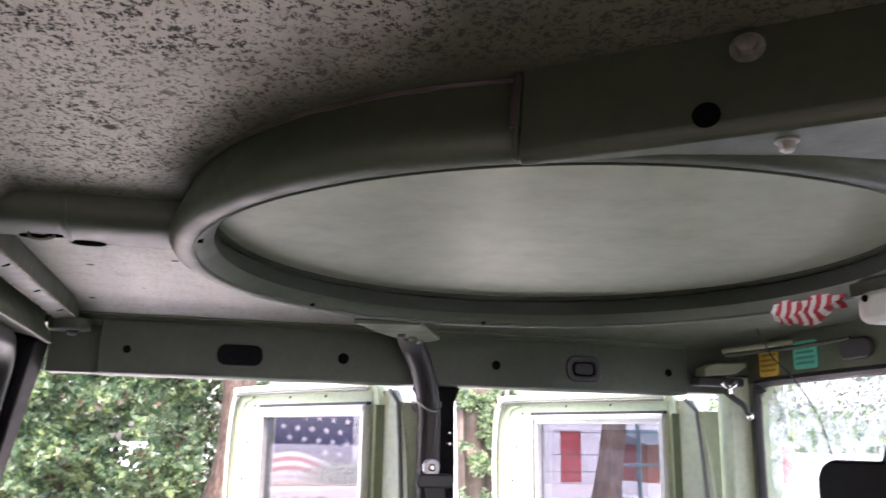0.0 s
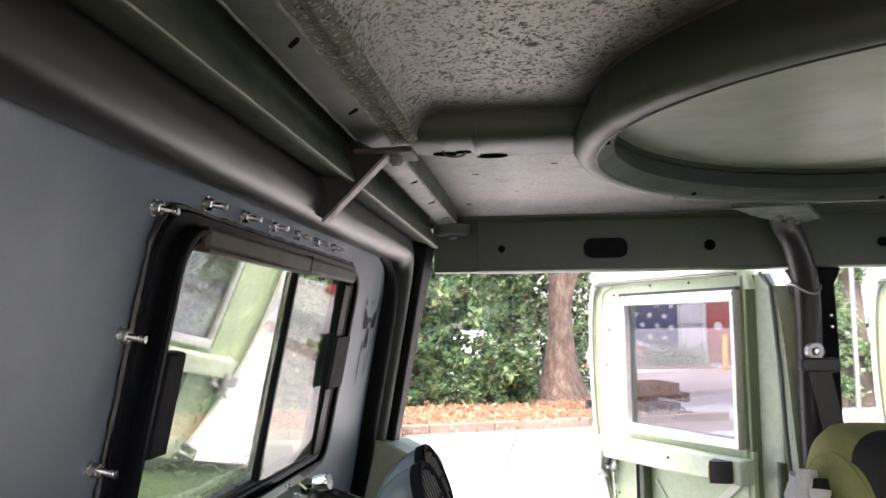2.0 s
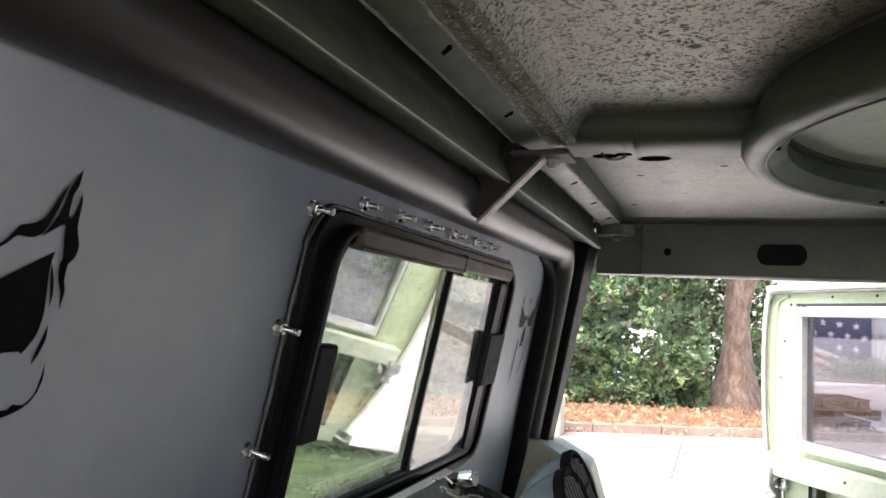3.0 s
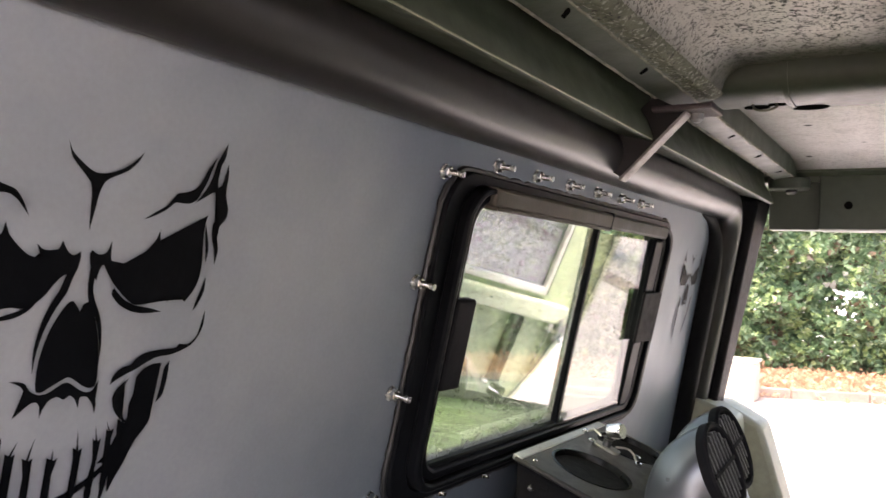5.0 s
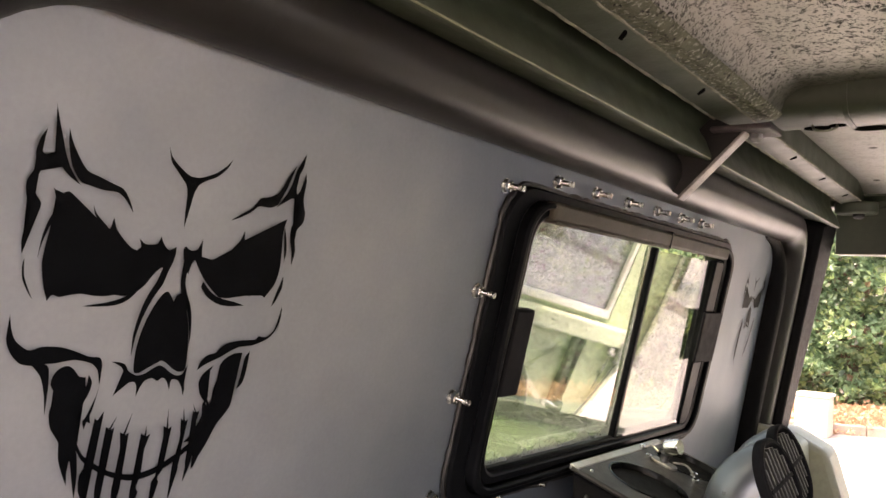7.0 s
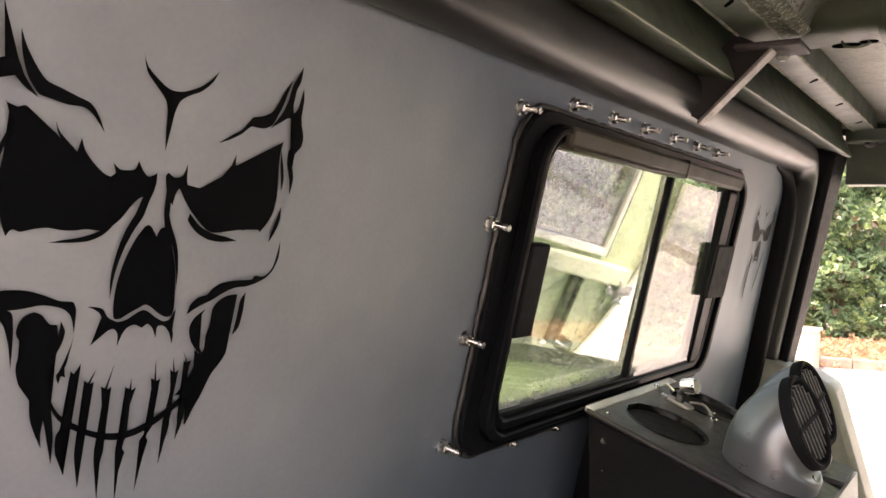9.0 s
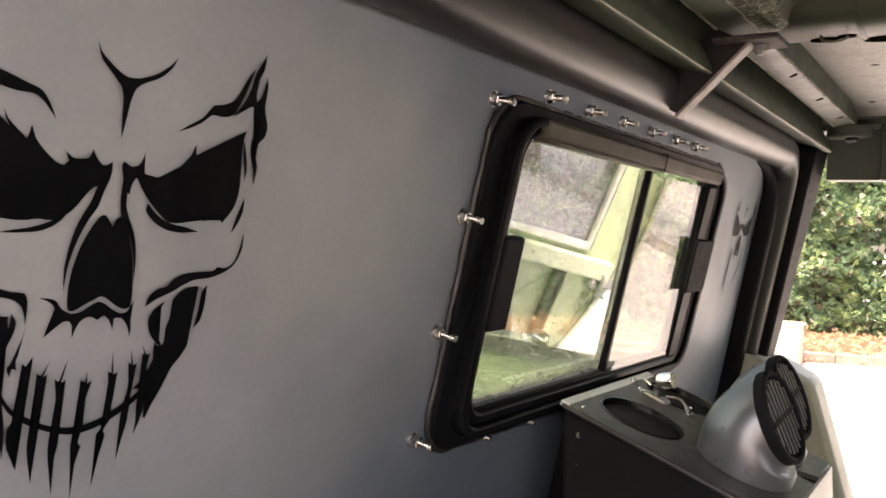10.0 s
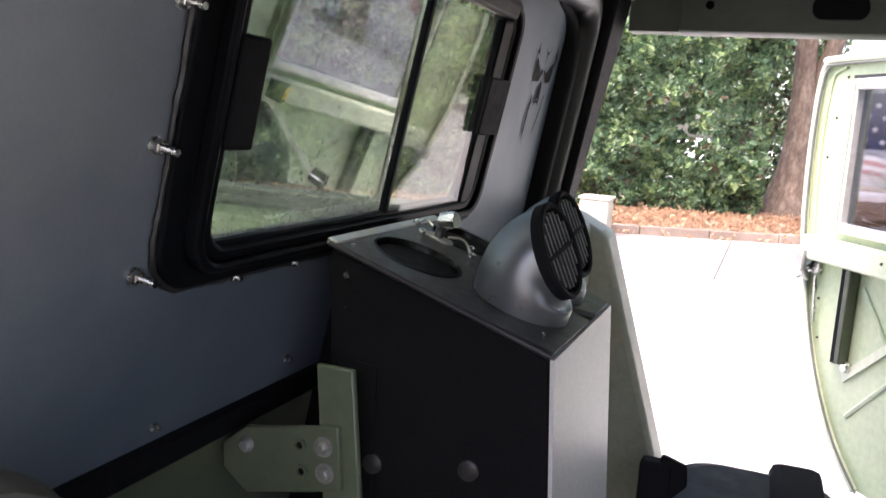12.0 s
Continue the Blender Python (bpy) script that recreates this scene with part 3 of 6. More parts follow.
def side_pillar(side):
    """Door post between the front and rear doors with its seat-belt anchor."""
    p = empty("door_post", "black steel door post with seat-belt anchor between the doors", "door post", "door posts")
    out = [(0.874, 0.55), (0.935, 0.55), (0.937, 1.46), (0.934, 1.600), (0.95, 1.637), (0.838, 1.637), (0.862, 1.600), (0.872, 1.46)]
    part("post", prism(out, "y", 0.945, 1.0), console_black, p, bevel=0.006)
    part("belt_anchor", disc([(0.020, 0.0), (0.020, 0.010), (0.017, 0.014), (0.009, 0.014), (0.0085, 0.010)], 20, m=Matrix.Translation((0.865, 0.896, 1.452)) @ pose(0, 0, 0, 90, 0, 0)), brushed, p)
    part("anchor_bolt", disc([(0.0085, 0.0), (0.0085, 0.018), (0.005, 0.021)], 6, m=Matrix.Translation((0.865, 0.896, 1.452)) @ pose(0, 0, 0, 90, 0, 0)), zinc, p)
    part("belt_guide", prism([(0.831 + u, 1.423 + v) for u, v in rounded(0.0, 0.082, -0.015, 0.015, 0.010)], "y", 0.872, 0.900), black_plastic, p, bevel=0.004)
    part("belt", prism([(0.850, 1.415), (0.895, 1.415), (0.918, 1.29), (0.985, 0.75), (0.935, 0.75), (0.873, 1.29)], "y", 0.886, 0.889), black_vinyl, p)
    for x, z in ((0.922, 1.53), (0.922, 1.505)):
        part("rivet", disc([(0.005, 0), (0.003, 0.004)], 8, m=Matrix.Translation((x, 0.945, z)) @ pose(0, 0, 0, 90, 0, 0)), zinc, p)
    tie = [(0.858 + 0.034 * math.cos(a), 0.918 + 0.034 * math.sin(a), 1.588 + 0.012 * math.sin(2 * a + 1)) for a in np.linspace(0, TAU * 2.1, 40)]
    if side < 0:
        p.matrix_world = Matrix.Diagonal((1, -1, 1, 1))
    else:
        part("wire_tie", pipe(tie, 0.0022, 6), brushed, p)
    return p


side_pillar(1)
side_pillar(-1)

# bent roll tube from the ring gusset to the driver's-side door post
tube = empty("support_tube", "black painted support tube bent from roof gusset to door post", "tube")
part("tube", pipe(smooth_line([(0.765, 0.70, 1.737), (0.790, 0.81, 1.730), (0.827, 0.866, 1.687), (0.854, 0.902, 1.625), (0.865, 0.918, 1.555), (0.867, 0.93, 1.40), (0.870, 0.94, 1.0)], 6), 0.027, 16), black_vinyl, tube)
part("gusset", prism([(0.62, 0.52), (0.74, 0.50), (0.83, 0.70), (0.82, 0.745), (0.775, 0.755), (0.70, 0.66)], "z", 1.717, 1.726), olive, tube, bevel=0.002)
for x, y in ((0.735, 0.64), (0.765, 0.675), (0.79, 0.715)):
    part("bolt", disc([(0.008, 0.0), (0.008, -0.006), (0.004, -0.009)], 6, m=Matrix.Translation((x, y, 1.717))), olive, tube)

# ---- rear bulkhead, leaning forward at its top ----
BULK = LEVEL


def bulkhead():
    y0, y1, z0, z1 = -0.95, 0.72, 0.985, 1.535
    wy0, wy1, wz0, wz1 = -0.310, 0.405, 1.152, 1.470
    bm = bmesh.new()
    n = 7
    hole = rounded(wy0, wy1, wz0, wz1, 0.04, n)
    corners = [(0.72, z1), (y0, z1), (y0, z0), (0.80, z0)]
    outer = []
    for q, (cu, cv) in enumerate(corners):
        for k in range(n + 1):
            hu, hv = hole[q * (n + 1) + k]
            f = k / n
            if q == 0:
                p = (0.72 + (0.80 - 0.72) * (z1 - wz1) / (z1 - z0) * (1 - f) * 0.6, z1 if f > 0.5 else z1 - (z1 - hv) * (1 - 2 * f)) if f <= 0.5 else (0.72 - (0.72 - hu) * (2 * f - 1), z1)
            elif q == 1:
                p = (hu + (y0 - hu) * 2 * f, z1) if f <= 0.5 else (y0, z1 + (hv - z1) * (2 * f - 1))
            elif q == 2:
                p = (y0, hv + (z0 - hv) * 2 * f) if f <= 0.5 else (y0 + (hu - y0) * (2 * f - 1), z0)
            else:
                p = (hu + (0.80 - hu) * 2 * f, z0) if f <= 0.5 else (0.80, z0 + (hv - z0) * (2 * f - 1))
            outer.append(p)
    frame_ring(outer, hole, "x", -0.02, 0.0, bm)
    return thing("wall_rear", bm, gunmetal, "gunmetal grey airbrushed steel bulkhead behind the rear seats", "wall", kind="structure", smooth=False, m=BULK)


bulkhead()

trim = empty("bulkhead_trim", "black padded roll round the edge of the rear bulkhead", "trim", kind="structure", m=BULK)
roll = [(0.012, -0.925, 1.15), (0.012, -0.921, 1.38)] + [(0.012, -0.78 - 0.14 * math.cos(a), 1.408 + 0.14 * math.sin(a)) for a in np.linspace(0.08, radians(86), 10)] + [(0.012, -0.73, 1.548), (0.012, -0.3, 1.548), (0.012, 0.3, 1.550), (0.012, 0.70, 1.552)]
bend = [(0.012, 0.70 + 0.08 * math.sin(a), 1.472 + 0.08 * math.cos(a)) for a in np.linspace(0.1, radians(80), 9)]
part("roll", pipe(roll + bend + [(0.012, 0.80, 1.38), (0.012, 0.83, 1.15), (0.012, 0.86, 0.95)], 0.034, 20), black_vinyl, trim)
bead = smooth_line([(0.002, 0.62, 1.519), (0.002, 0.69, 1.510), (0.002, 0.735, 1.475), (0.002, 0.752, 1.40), (0.002, 0.785, 1.15), (0.002, 0.81, 0.96)], 4)
part("inner_bead", pipe(bead, [0.003 + 0.026 * min(1, i / 12) for i in range(len(bead))], 10), console_black, trim)
part("pillar_cover", prism([(0.79, 1.575), (0.915, 1.60), (0.935, 1.58), (0.935, 0.95), (0.85, 0.95), (0.845, 1.12), (0.815, 1.38)], "x", -0.03, 0.062), console_black, trim, bevel=0.012)
part("upper_filler", prism([(-0.93, 1.565), (0.93, 1.565), (0.93, 1.64), (-0.93, 1.64)], "x", -0.03, -0.002), olive_dark, trim)
part("lower_strip", prism([(-0.95, 0.960), (0.80, 0.960), (0.80, 0.990), (-0.95, 0.990)], "x", -0.012, 0.009), console_black, trim, bevel=0.003)


def bolt_at(x, y, z, parent, length=0.023, k=1.0):
    """Stud with a hexagon nut and washer, pointing forward out of the panel."""
    m = Matrix.Translation((x, y, z)) @ pose(0, 0, 0, random.uniform(-4, 4), 90, 0)
    b = empty("stud_bolt", "zinc-plated stud with hexagon nut in the bulkhead", "bolt", "bulkhead bolts", m=parent @ m)
    part("washer", disc([(0.0075 * k, 0.0), (0.0075 * k, 0.0015)], 16), zinc, b)
    part("nut", disc([(0.0052 * k, 0.0015), (0.0062 * k, 0.0025), (0.0062 * k, 0.0015 + 0.006 * k), (0.0052 * k, 0.0015 + 0.007 * k)], 6), zinc, b)
    thread = [((0.0033 - 0.0005 * (i % 2)) * k, 0.0015 + 0.007 * k + (length - 0.0015 - 0.007 * k) * i / 14) for i in range(15)]
    part("shaft", disc(thread, 10), zinc, b)


for y, z in ((-0.338, 1.480), (-0.349, 1.372), (-0.352, 1.263), (-0.352, 1.158)):
    bolt_at(0, y, z, BULK)
for k, y in enumerate((-0.238, -0.140, -0.044, 0.054, 0.150, 0.240)):
    bolt_at(0, y, 1.4985 + 0.0008 * k, BULK, 0.022)
for y in (-0.218, -0.118):
    bolt_at(0, y, 1.137, BULK, 0.012, 0.75)
for y, z in ((-0.292, 1.005), (-0.081, 1.016), (-0.5, 1.005)):
    bolt_at(0, y, z, BULK, 0.007, 0.6)


track_metal = paint("dull_track_metal", (0.070, 0.063, 0.052), (0.052, 0.047, 0.039), (0.092, 0.084, 0.07), 0.5, spec=0.12)


def rear_window():
    w = empty("window_1", "black framed sliding rear window with tinted reflecting panes", "window", kind="structure", m=BULK)
    a = rounded(-0.336, 0.425, 1.139, 1.486, 0.045, 8)
    b = rounded(-0.307, 0.405, 1.152, 1.474, 0.04, 8)
    c = rounded(-0.296, 0.388, 1.160, 1.468, 0.036, 8)
    d = rounded(-0.280, 0.366, 1.173, 1.459, 0.030, 8)
    ring = lambda o, i, x0, x1: frame_ring(o, i, "x", x0, x1)
    part("outer_flange", ring(a, b, 0.0, 0.009), black_frame, w, bevel=0.003)
    part("mid_frame", ring(b, c, -0.02, 0.020), black_frame, w, bevel=0.006)
    part("inner_frame", ring(c, d, -0.02, 0.014), black_frame, w, bevel=0.005)
    part("top_track", box(-0.008, 0.0215, -0.262, 0.356, 1.4555, 1.4765), track_metal, w, "dull grey-brown top track", bevel=0.004)
    part("track_lip", box(-0.004, 0.0225, -0.258, 0.080, 1.4525, 1.4565), track_metal, w, bevel=0.001)
    part("track_seam", box(0.0, 0.0222, 0.082, 0.0845, 1.454, 1.478), black_frame, w)
    part("fixed_pane", box(-0.003, 0.001, -0.29, 0.068, 1.165, 1.455), rear_glass, w)
    pane = box(-0.002, 0.002, 0.078, 0.37, -0.136, 0.136)
    pane.transform(pose(0.006, 0, 1.312, 0, -1.0, 0))
    part("sliding_pane", pane, slide_glass, w)
    part("meeting_rail", box(-0.004, 0.0095, 0.069, 0.079, 1.172, 1.452), black_frame, w, bevel=0.002)
    part("pane_stile", box(0.0, 0.0135, 0.326, 0.370, 1.172, 1.452), black_frame, w, bevel=0.003)
    part("bottom_track", box(-0.01, 0.010, -0.285, 0.37, 1.166, 1.178), black_frame, w, bevel=0.003)
    part("latch_tab", box(0.017, 0.022, 0.305, 0.398, 1.281, 1.367), tab_black, w, bevel=0.003)
    drops = bmesh.new()
    for k in range(900):
        y, z = random.uniform(-0.28, 0.06), 1.180 + abs(random.gauss(0, 0.035))
        r = random.uniform(0.0002, 0.0006)
        disc([(r, 0.0), (r * 0.8, r * 0.4), (r * 0.3, r * 0.6)], 6, drops, Matrix.Translation((0.0012, y, z)) @ Matrix.Diagonal((1, 1, random.uniform(1.0, 2.6), 1)) @ ALONG_X)
    tagged(part("water_drops", drops, black_frame, w, "dark water drops on the pane"), kind="stuff")
    part("pull_tab", box(0.004, 0.018, -0.288, -0.250, 1.262, 1.358), tab_black, w, bevel=0.003)
    # ragged black sealant round the outer edge
    edge = [(0.003, u + 0.002 * noise.noise((u * 60, v * 60, 2)), v + 0.002 * noise.noise((u * 60, v * 60, 7))) for u, v in rounded(-0.338, 0.427, 1.137, 1.488, 0.046, 8)]
    dense = []
    for p, q in zip(edge, edge[1:] + edge[:1]):
        p, q = Vector(p), Vector(q)
        k = max(1, int((q - p).length / 0.006))
        dense += [p.lerp(q, i / k) + Vector((0, noise.noise(p.lerp(q, i / k) * 120), noise.noise(p.lerp(q, i / k) * 120 + Vector((5, 0, 0))))) * 0.0018 for i in range(k)]
    part("sealant", pipe(dense + dense[:1], [0.0028 + 0.0014 * noise.noise(p * 90) for p in dense + dense[:1]], 6), black_rubber, w)
    return w


rear_window()

# bracket between roll and rail
br = empty("bulkhead_bracket", "grey steel strap bracket from bulkhead roll to roof rail", "bracket")
p0, p1 = Vector((0.012, 0.0, 1.640)), Vector((0.094, 0.0, 1.722))
nrm = Vector((-(p1 - p0).z, 0, (p1 - p0).x)).normalized()
bmx = bmesh.new()
loft([[p + Vector((0, a, 0)) + nrm * c for a, c in ((-0.005, 0.0), (0.017, 0.0), (0.017, 0.004), (-0.005, 0.004))] for p in (p0, p1)], True, bmx)
part("strap", bmx, worn_strap, br, "worn bare steel strap edge", bevel=0.0008)
part("web", prism([(p0.x - 0.002, p0.z + 0.006), (p1.x - 0.004, p1.z + 0.002), (0.05, 1.745), (0.0, 1.70), (-0.012, 1.66)], "y", 0.0, 0.004), black_vinyl, br, "dark web plate")
part("foot", prism([(-0.015, 1.7235), (0.045, 1.7235), (0.045, 1.730), (-0.015, 1.730)], "x", 0.052, 0.125), old_plate, br, bevel=0.002)
part("bolt", disc([(0.008, 0.0), (0.008, -0.007), (0.004, -0.011)], 6, m=Matrix.Translation((0.10, 0.018, 1.7235))), brushed, br)


# ---- airbrushed skull decals ----
def closed_curve(pts, steps=5):
    """Smooth closed outline that keeps its sharp tips."""
    ps = [Vector(p) for p in pts]
    n, tan = len(ps), []
    for i in range(n):
        a, b = ps[i] - ps[i - 1], ps[(i + 1) % n] - ps[i]
        sharp = a.normalized().dot(b.normalized()) < 0.25
        tan.append(Vector((0, 0)) if sharp else (a.normalized() + b.normalized()).normalized() * min(a.length, b.length) * 0.9)
    out = []
    for i in range(n):
        p, q, s, e = ps[i], ps[(i + 1) % n], tan[i], tan[(i + 1) % n]
        for k in range(steps):
            t = k / steps
            out.append(p * (2 * t ** 3 - 3 * t * t + 1) + s * (t ** 3 - 2 * t * t + t) + q * (3 * t * t - 2 * t ** 3) + e * (t ** 3 - t * t))
    return out


def skull(cy, cz=1.33, size=(1.0, 1.0), only=None):
    """A flat painted skull; coordinates in millimetres from the nose bridge. only picks the shapes that were painted."""
    shapes = [
        ("brow_mark", [(-23.5, 119), (-20.5, 113), (-15, 108.5), (-7.5, 104), (-3, 102.5), (4.5, 103), (15, 107.5), (22, 113), (26.5, 118.5), (23.5, 112), (17, 105.5), (8, 101), (3, 97), (1, 90.5), (0, 81), (-1.5, 69), (-3, 81), (-4, 91), (-6, 96.5), (-13, 103), (-20, 109.5)]),
        ("brow_flame", [(34.5, 78), (42, 83), (50, 88), (54, 93), (57, 96.5), (64, 98), (71, 101.5), (75, 107.5), (78.5, 115.5), (84, 123.5), (81.5, 114.5), (79.5, 107), (76, 99), (73.5, 94), (68, 91), (62, 90.5), (56.5, 90.5), (50.5, 85.5), (42.5, 81)]),
        ("horn", [(91, 133.5), (87.5, 126.5), (84.5, 120), (83, 111), (79.5, 102), (72, 91.5), (80, 96.5), (86.5, 100), (92, 97), (95.5, 91), (94.5, 84.5), (90.5, 79), (91.5, 70), (95.5, 61.5), (98, 51), (99, 62), (96, 70.5), (96.5, 77.5), (101, 83), (101.5, 90), (97.5, 98.5), (96.5, 106), (96.5, 113.5), (94.5, 120), (93.5, 113.5), (92, 106.5), (89.5, 103.5), (87.5, 108.5), (88, 116.5), (91, 124)]),
        ("eye", [(85, 84.5), (76.5, 80), (66, 74), (56.5, 66.5), (50.5, 62), (48.5, 72.5), (46, 65), (39, 57), (31.5, 52.5), (22, 49.5), (17, 51.5), (15, 63.5), (12.5, 56.5), (7.5, 55), (3, 57.5), (1.5, 55.5), (3, 49), (6, 42.5), (9, 39), (10, 46), (12, 49), (16, 43.5), (21.5, 37), (29.5, 30), (38, 24.5), (48, 24.5), (55, 27), (60, 28), (64, 26), (71, 30), (78, 25.5), (82.5, 31), (86, 37), (87.5, 47.5), (86, 60.5), (84, 72), (84, 78.5)]),
        ("lid_line", [(84, 79), (88, 70), (90.5, 61), (90, 52.5), (88, 61), (85.5, 70)]),
        ("temple", [(92.5, 42.5), (93.5, 34), (90.5, 25), (86.5, 19), (88, 27), (90.5, 35.5)]),
        ("lash", [(22, 35), (30, 28), (39.5, 24), (50.5, 22), (60.5, 19.5), (47.5, 18.5), (37, 20), (27.5, 24.5), (21, 31)]),
        ("bridge", [(3.5, 53), (6.5, 47), (7.5, 40), (7.5, 34.5), (10.5, 27), (15, 19), (18, 11), (20, 0), (20.5, -13.5), (18.5, 0), (15, 11), (11.5, 18.5), (6.5, 25.5), (4, 34.5), (3.5, 44)]),
        ("eye", [(-91.5, 83.5), (-89.5, 81), (-86, 80.5), (-82, 82), (-77, 79), (-70.5, 74.5), (-64, 70), (-58.5, 65), (-53, 62), (-51.5, 70.5), (-48.5, 64), (-42, 57.5), (-35.5, 53), (-28.5, 51.5), (-32, 59.5), (-27.5, 56.5), (-21.5, 56.5), (-18.5, 57.5), (-17, 62), (-13, 56.5), (-9, 54), (-4.5, 56.5), (-4, 50), (-7.5, 44), (-13.5, 41.5), (-18, 36.5), (-22.5, 30), (-28.5, 25), (-35, 23), (-41.5, 23.5), (-48, 22.5), (-55.5, 22.5), (-63, 23.5), (-70, 22.5), (-76.5, 21), (-80.5, 22), (-83, 18.5), (-86, 25), (-88, 31.5), (-90, 40), (-90, 46.5), (-89.5, 55.5), (-88, 63.5), (-85.5, 71.5), (-85, 74.5), (-88.5, 77)]),
        ("lid_line", [(-86.5, 73), (-90.5, 65.5), (-92.5, 56.5), (-93, 48.5), (-93, 41), (-92.5, 48.5), (-91, 55.5), (-88.5, 64.5)]),
        ("lash", [(-61, 16), (-53.5, 17.5), (-45, 19), (-36, 22), (-29.5, 26), (-25.5, 30.5), (-27.5, 25), (-33, 20), (-40.5, 17), (-52, 16)]),
        ("spike", [(-66, 76.5), (-63.5, 72), (-59, 68), (-54, 64), (-50.5, 60.5), (-56.5, 63), (-61.5, 67.5), (-64.5, 71.5)]),
        ("bridge", [(-5, 53.5), (-4.5, 47.5), (-7, 40), (-9, 32), (-13.5, 24), (-17, 16), (-19.5, 8), (-21.5, -2.5), (-22, -15.5), (-23.5, -2.5), (-22.5, 9), (-20.5, 18.5), (-17.5, 26.5), (-14, 33.5), (-11.5, 42)]),
        ("nose", [(-6.5, 26.5), (-4, 27), (-0.5, 23.5), (1.5, 20.5), (3, 25), (6, 26.5), (10.5, 20.5), (14, 12.5), (17.5, 2.5), (19.5, -8.5), (21, -19.5), (20.5, -26), (16.5, -27), (11.5, -25), (5, -20.5), (1, -19), (-2.5, -20.5), (-8.5, -23.5), (-14, -26.5), (-17.5, -26), (-19, -21), (-19.5, -11.5), (-18.5, -1.5), (-16, 9), (-12, 18.5), (-9, 23.5)]),
        ("lip", [(-35, -18.5), (-29, -19), (-25, -20.5), (-21.5, -25), (-15, -28), (-9.5, -27), (-5.5, -24.5), (0, -22), (4.5, -23.5), (9.5, -27), (15.5, -29.5), (20, -28), (22.5, -22), (22.5, -28), (21.5, -32), (23.5, -38), (23.5, -44), (20, -36), (16, -32.5), (12, -32), (11, -35), (11.5, -39.5), (8.5, -33.5), (4.5, -30.5), (1, -32.5), (-3.5, -30.5), (-8.5, -32), (-11.5, -37), (-13, -42.5), (-13.5, -36.5), (-16, -32.5), (-19.5, -32.5), (-23.5, -35.5), (-29.5, -40.5), (-27.5, -35), (-25.5, -29.5), (-25, -26), (-27, -22.5), (-31, -20)]),
        ("cheek", [(31, -26.5), (32.5, -20.5), (37.5, -16), (44, -14.5), (47, -11), (53.5, -7.5), (64, -6), (77.5, -5.5), (80, -3), (87.5, -3.5), (93.5, 1.5), (95.5, 9), (97, 20), (98, 9.5), (95, 1), (90.5, -4), (83.5, -7.5), (74.5, -10), (63.5, -11), (55, -14.5), (48.5, -18), (42, -20.5), (36.5, -23)]),
        ("jaw", [(68, -15), (60.5, -15.5), (54, -18.5), (50, -23.5), (50, -34), (48, -41), (48.5, -49.5), (44, -56), (41.5, -63), (37, -71.5), (31.5, -77.5), (40, -77.5), (38.5, -88), (43, -87), (42.5, -98), (47.5, -88.5), (51.5, -81), (55, -72.5), (58, -66), (62.5, -60.5), (66.5, -54), (67, -44), (67.5, -30.5)]),
        ("jaw_edge", [(74.5, -14), (75, -26), (73.5, -37.5), (69, -42), (70.5, -30.5), (71, -19)]),
        ("jaw_strand", [(44.5, -23.5), (41, -30.5), (40.5, -39), (44, -46.5), (48.5, -53.5), (42, -49), (37, -43), (34.5, -35), (37, -29)]),
        ("jaw", [(-68.5, -22), (-63.5, -20), (-59, -22), (-55.5, -26.5), (-50, -27.5), (-49.5, -34.5), (-47.5, -39.5), (-49.5, -47), (-51.5, -55), (-49.5, -63.5), (-46.5, -75.5), (-43.5, -90), (-42.5, -106), (-47, -91), (-50.5, -79), (-51, -85), (-49.5, -95.5), (-54, -87), (-58, -77.5), (-60.5, -64.5), (-66, -59), (-69, -50.5), (-69, -45.5), (-66.5, -39.5), (-71.5, -31), (-71, -26)]),
        ("jaw_strand", [(-48.5, -26), (-45.5, -31), (-46, -37), (-47.5, -41.5), (-49, -36), (-48.5, -30)]),
        ("jaw_strand", [(-40, -33.5), (-41, -42.5), (-42, -50), (-43.5, -53.5), (-41.5, -57), (-44, -56), (-45, -60.5), (-47, -55.5), (-45.5, -53), (-43.5, -47.5), (-41.5, -41.5)]),
        ("grin", [(-49, -67), (-42.5, -77), (-33.5, -83.5), (-24.5, -89), (-15.5, -92.5), (-6.5, -94.5), (2.5, -94.5), (11.5, -92.5), (20.5, -88.5), (29.5, -83.5), (38, -77), (44.5, -70.5), (46.5, -73.5), (39.5, -81), (31, -87.5), (22, -93), (13, -97), (4, -99), (-5.5, -99), (-15, -96.5), (-24.5, -92.5), (-33.5, -87.5), (-43, -80), (-49.5, -69.5)]),
        ("horn", [(-98.5, 129), (-95, 119), (-91, 109.5), (-88, 102), (-84, 95), (-76.5, 86.5), (-84, 90.5), (-90, 95.5), (-94, 97), (-97.5, 94.5), (-101, 90), (-102.5, 84.5), (-101, 78.5), (-97, 73.5), (-98, 66), (-101, 57.5), (-102.5, 44.5), (-104, 53.5), (-102.5, 62.5), (-102, 70.5), (-106, 77), (-107, 85), (-104.5, 90.5), (-103.5, 94.5), (-105, 100.5), (-104, 108.5), (-101, 114.5), (-101.5, 107), (-101, 100.5), (-97.5, 98.5), (-94, 102.5), (-95, 112.5)]),
        ("brow_flame", [(-89, 117), (-86, 110.5), (-81, 103), (-74, 95.5), (-66, 93), (-56, 90), (-49.5, 88), (-44, 82), (-40, 74.5), (-47.5, 82.5), (-53, 85.5), (-61.5, 85.5), (-70.5, 87), (-77, 88.5), (-83.5, 96.5), (-87.5, 107.5)]),
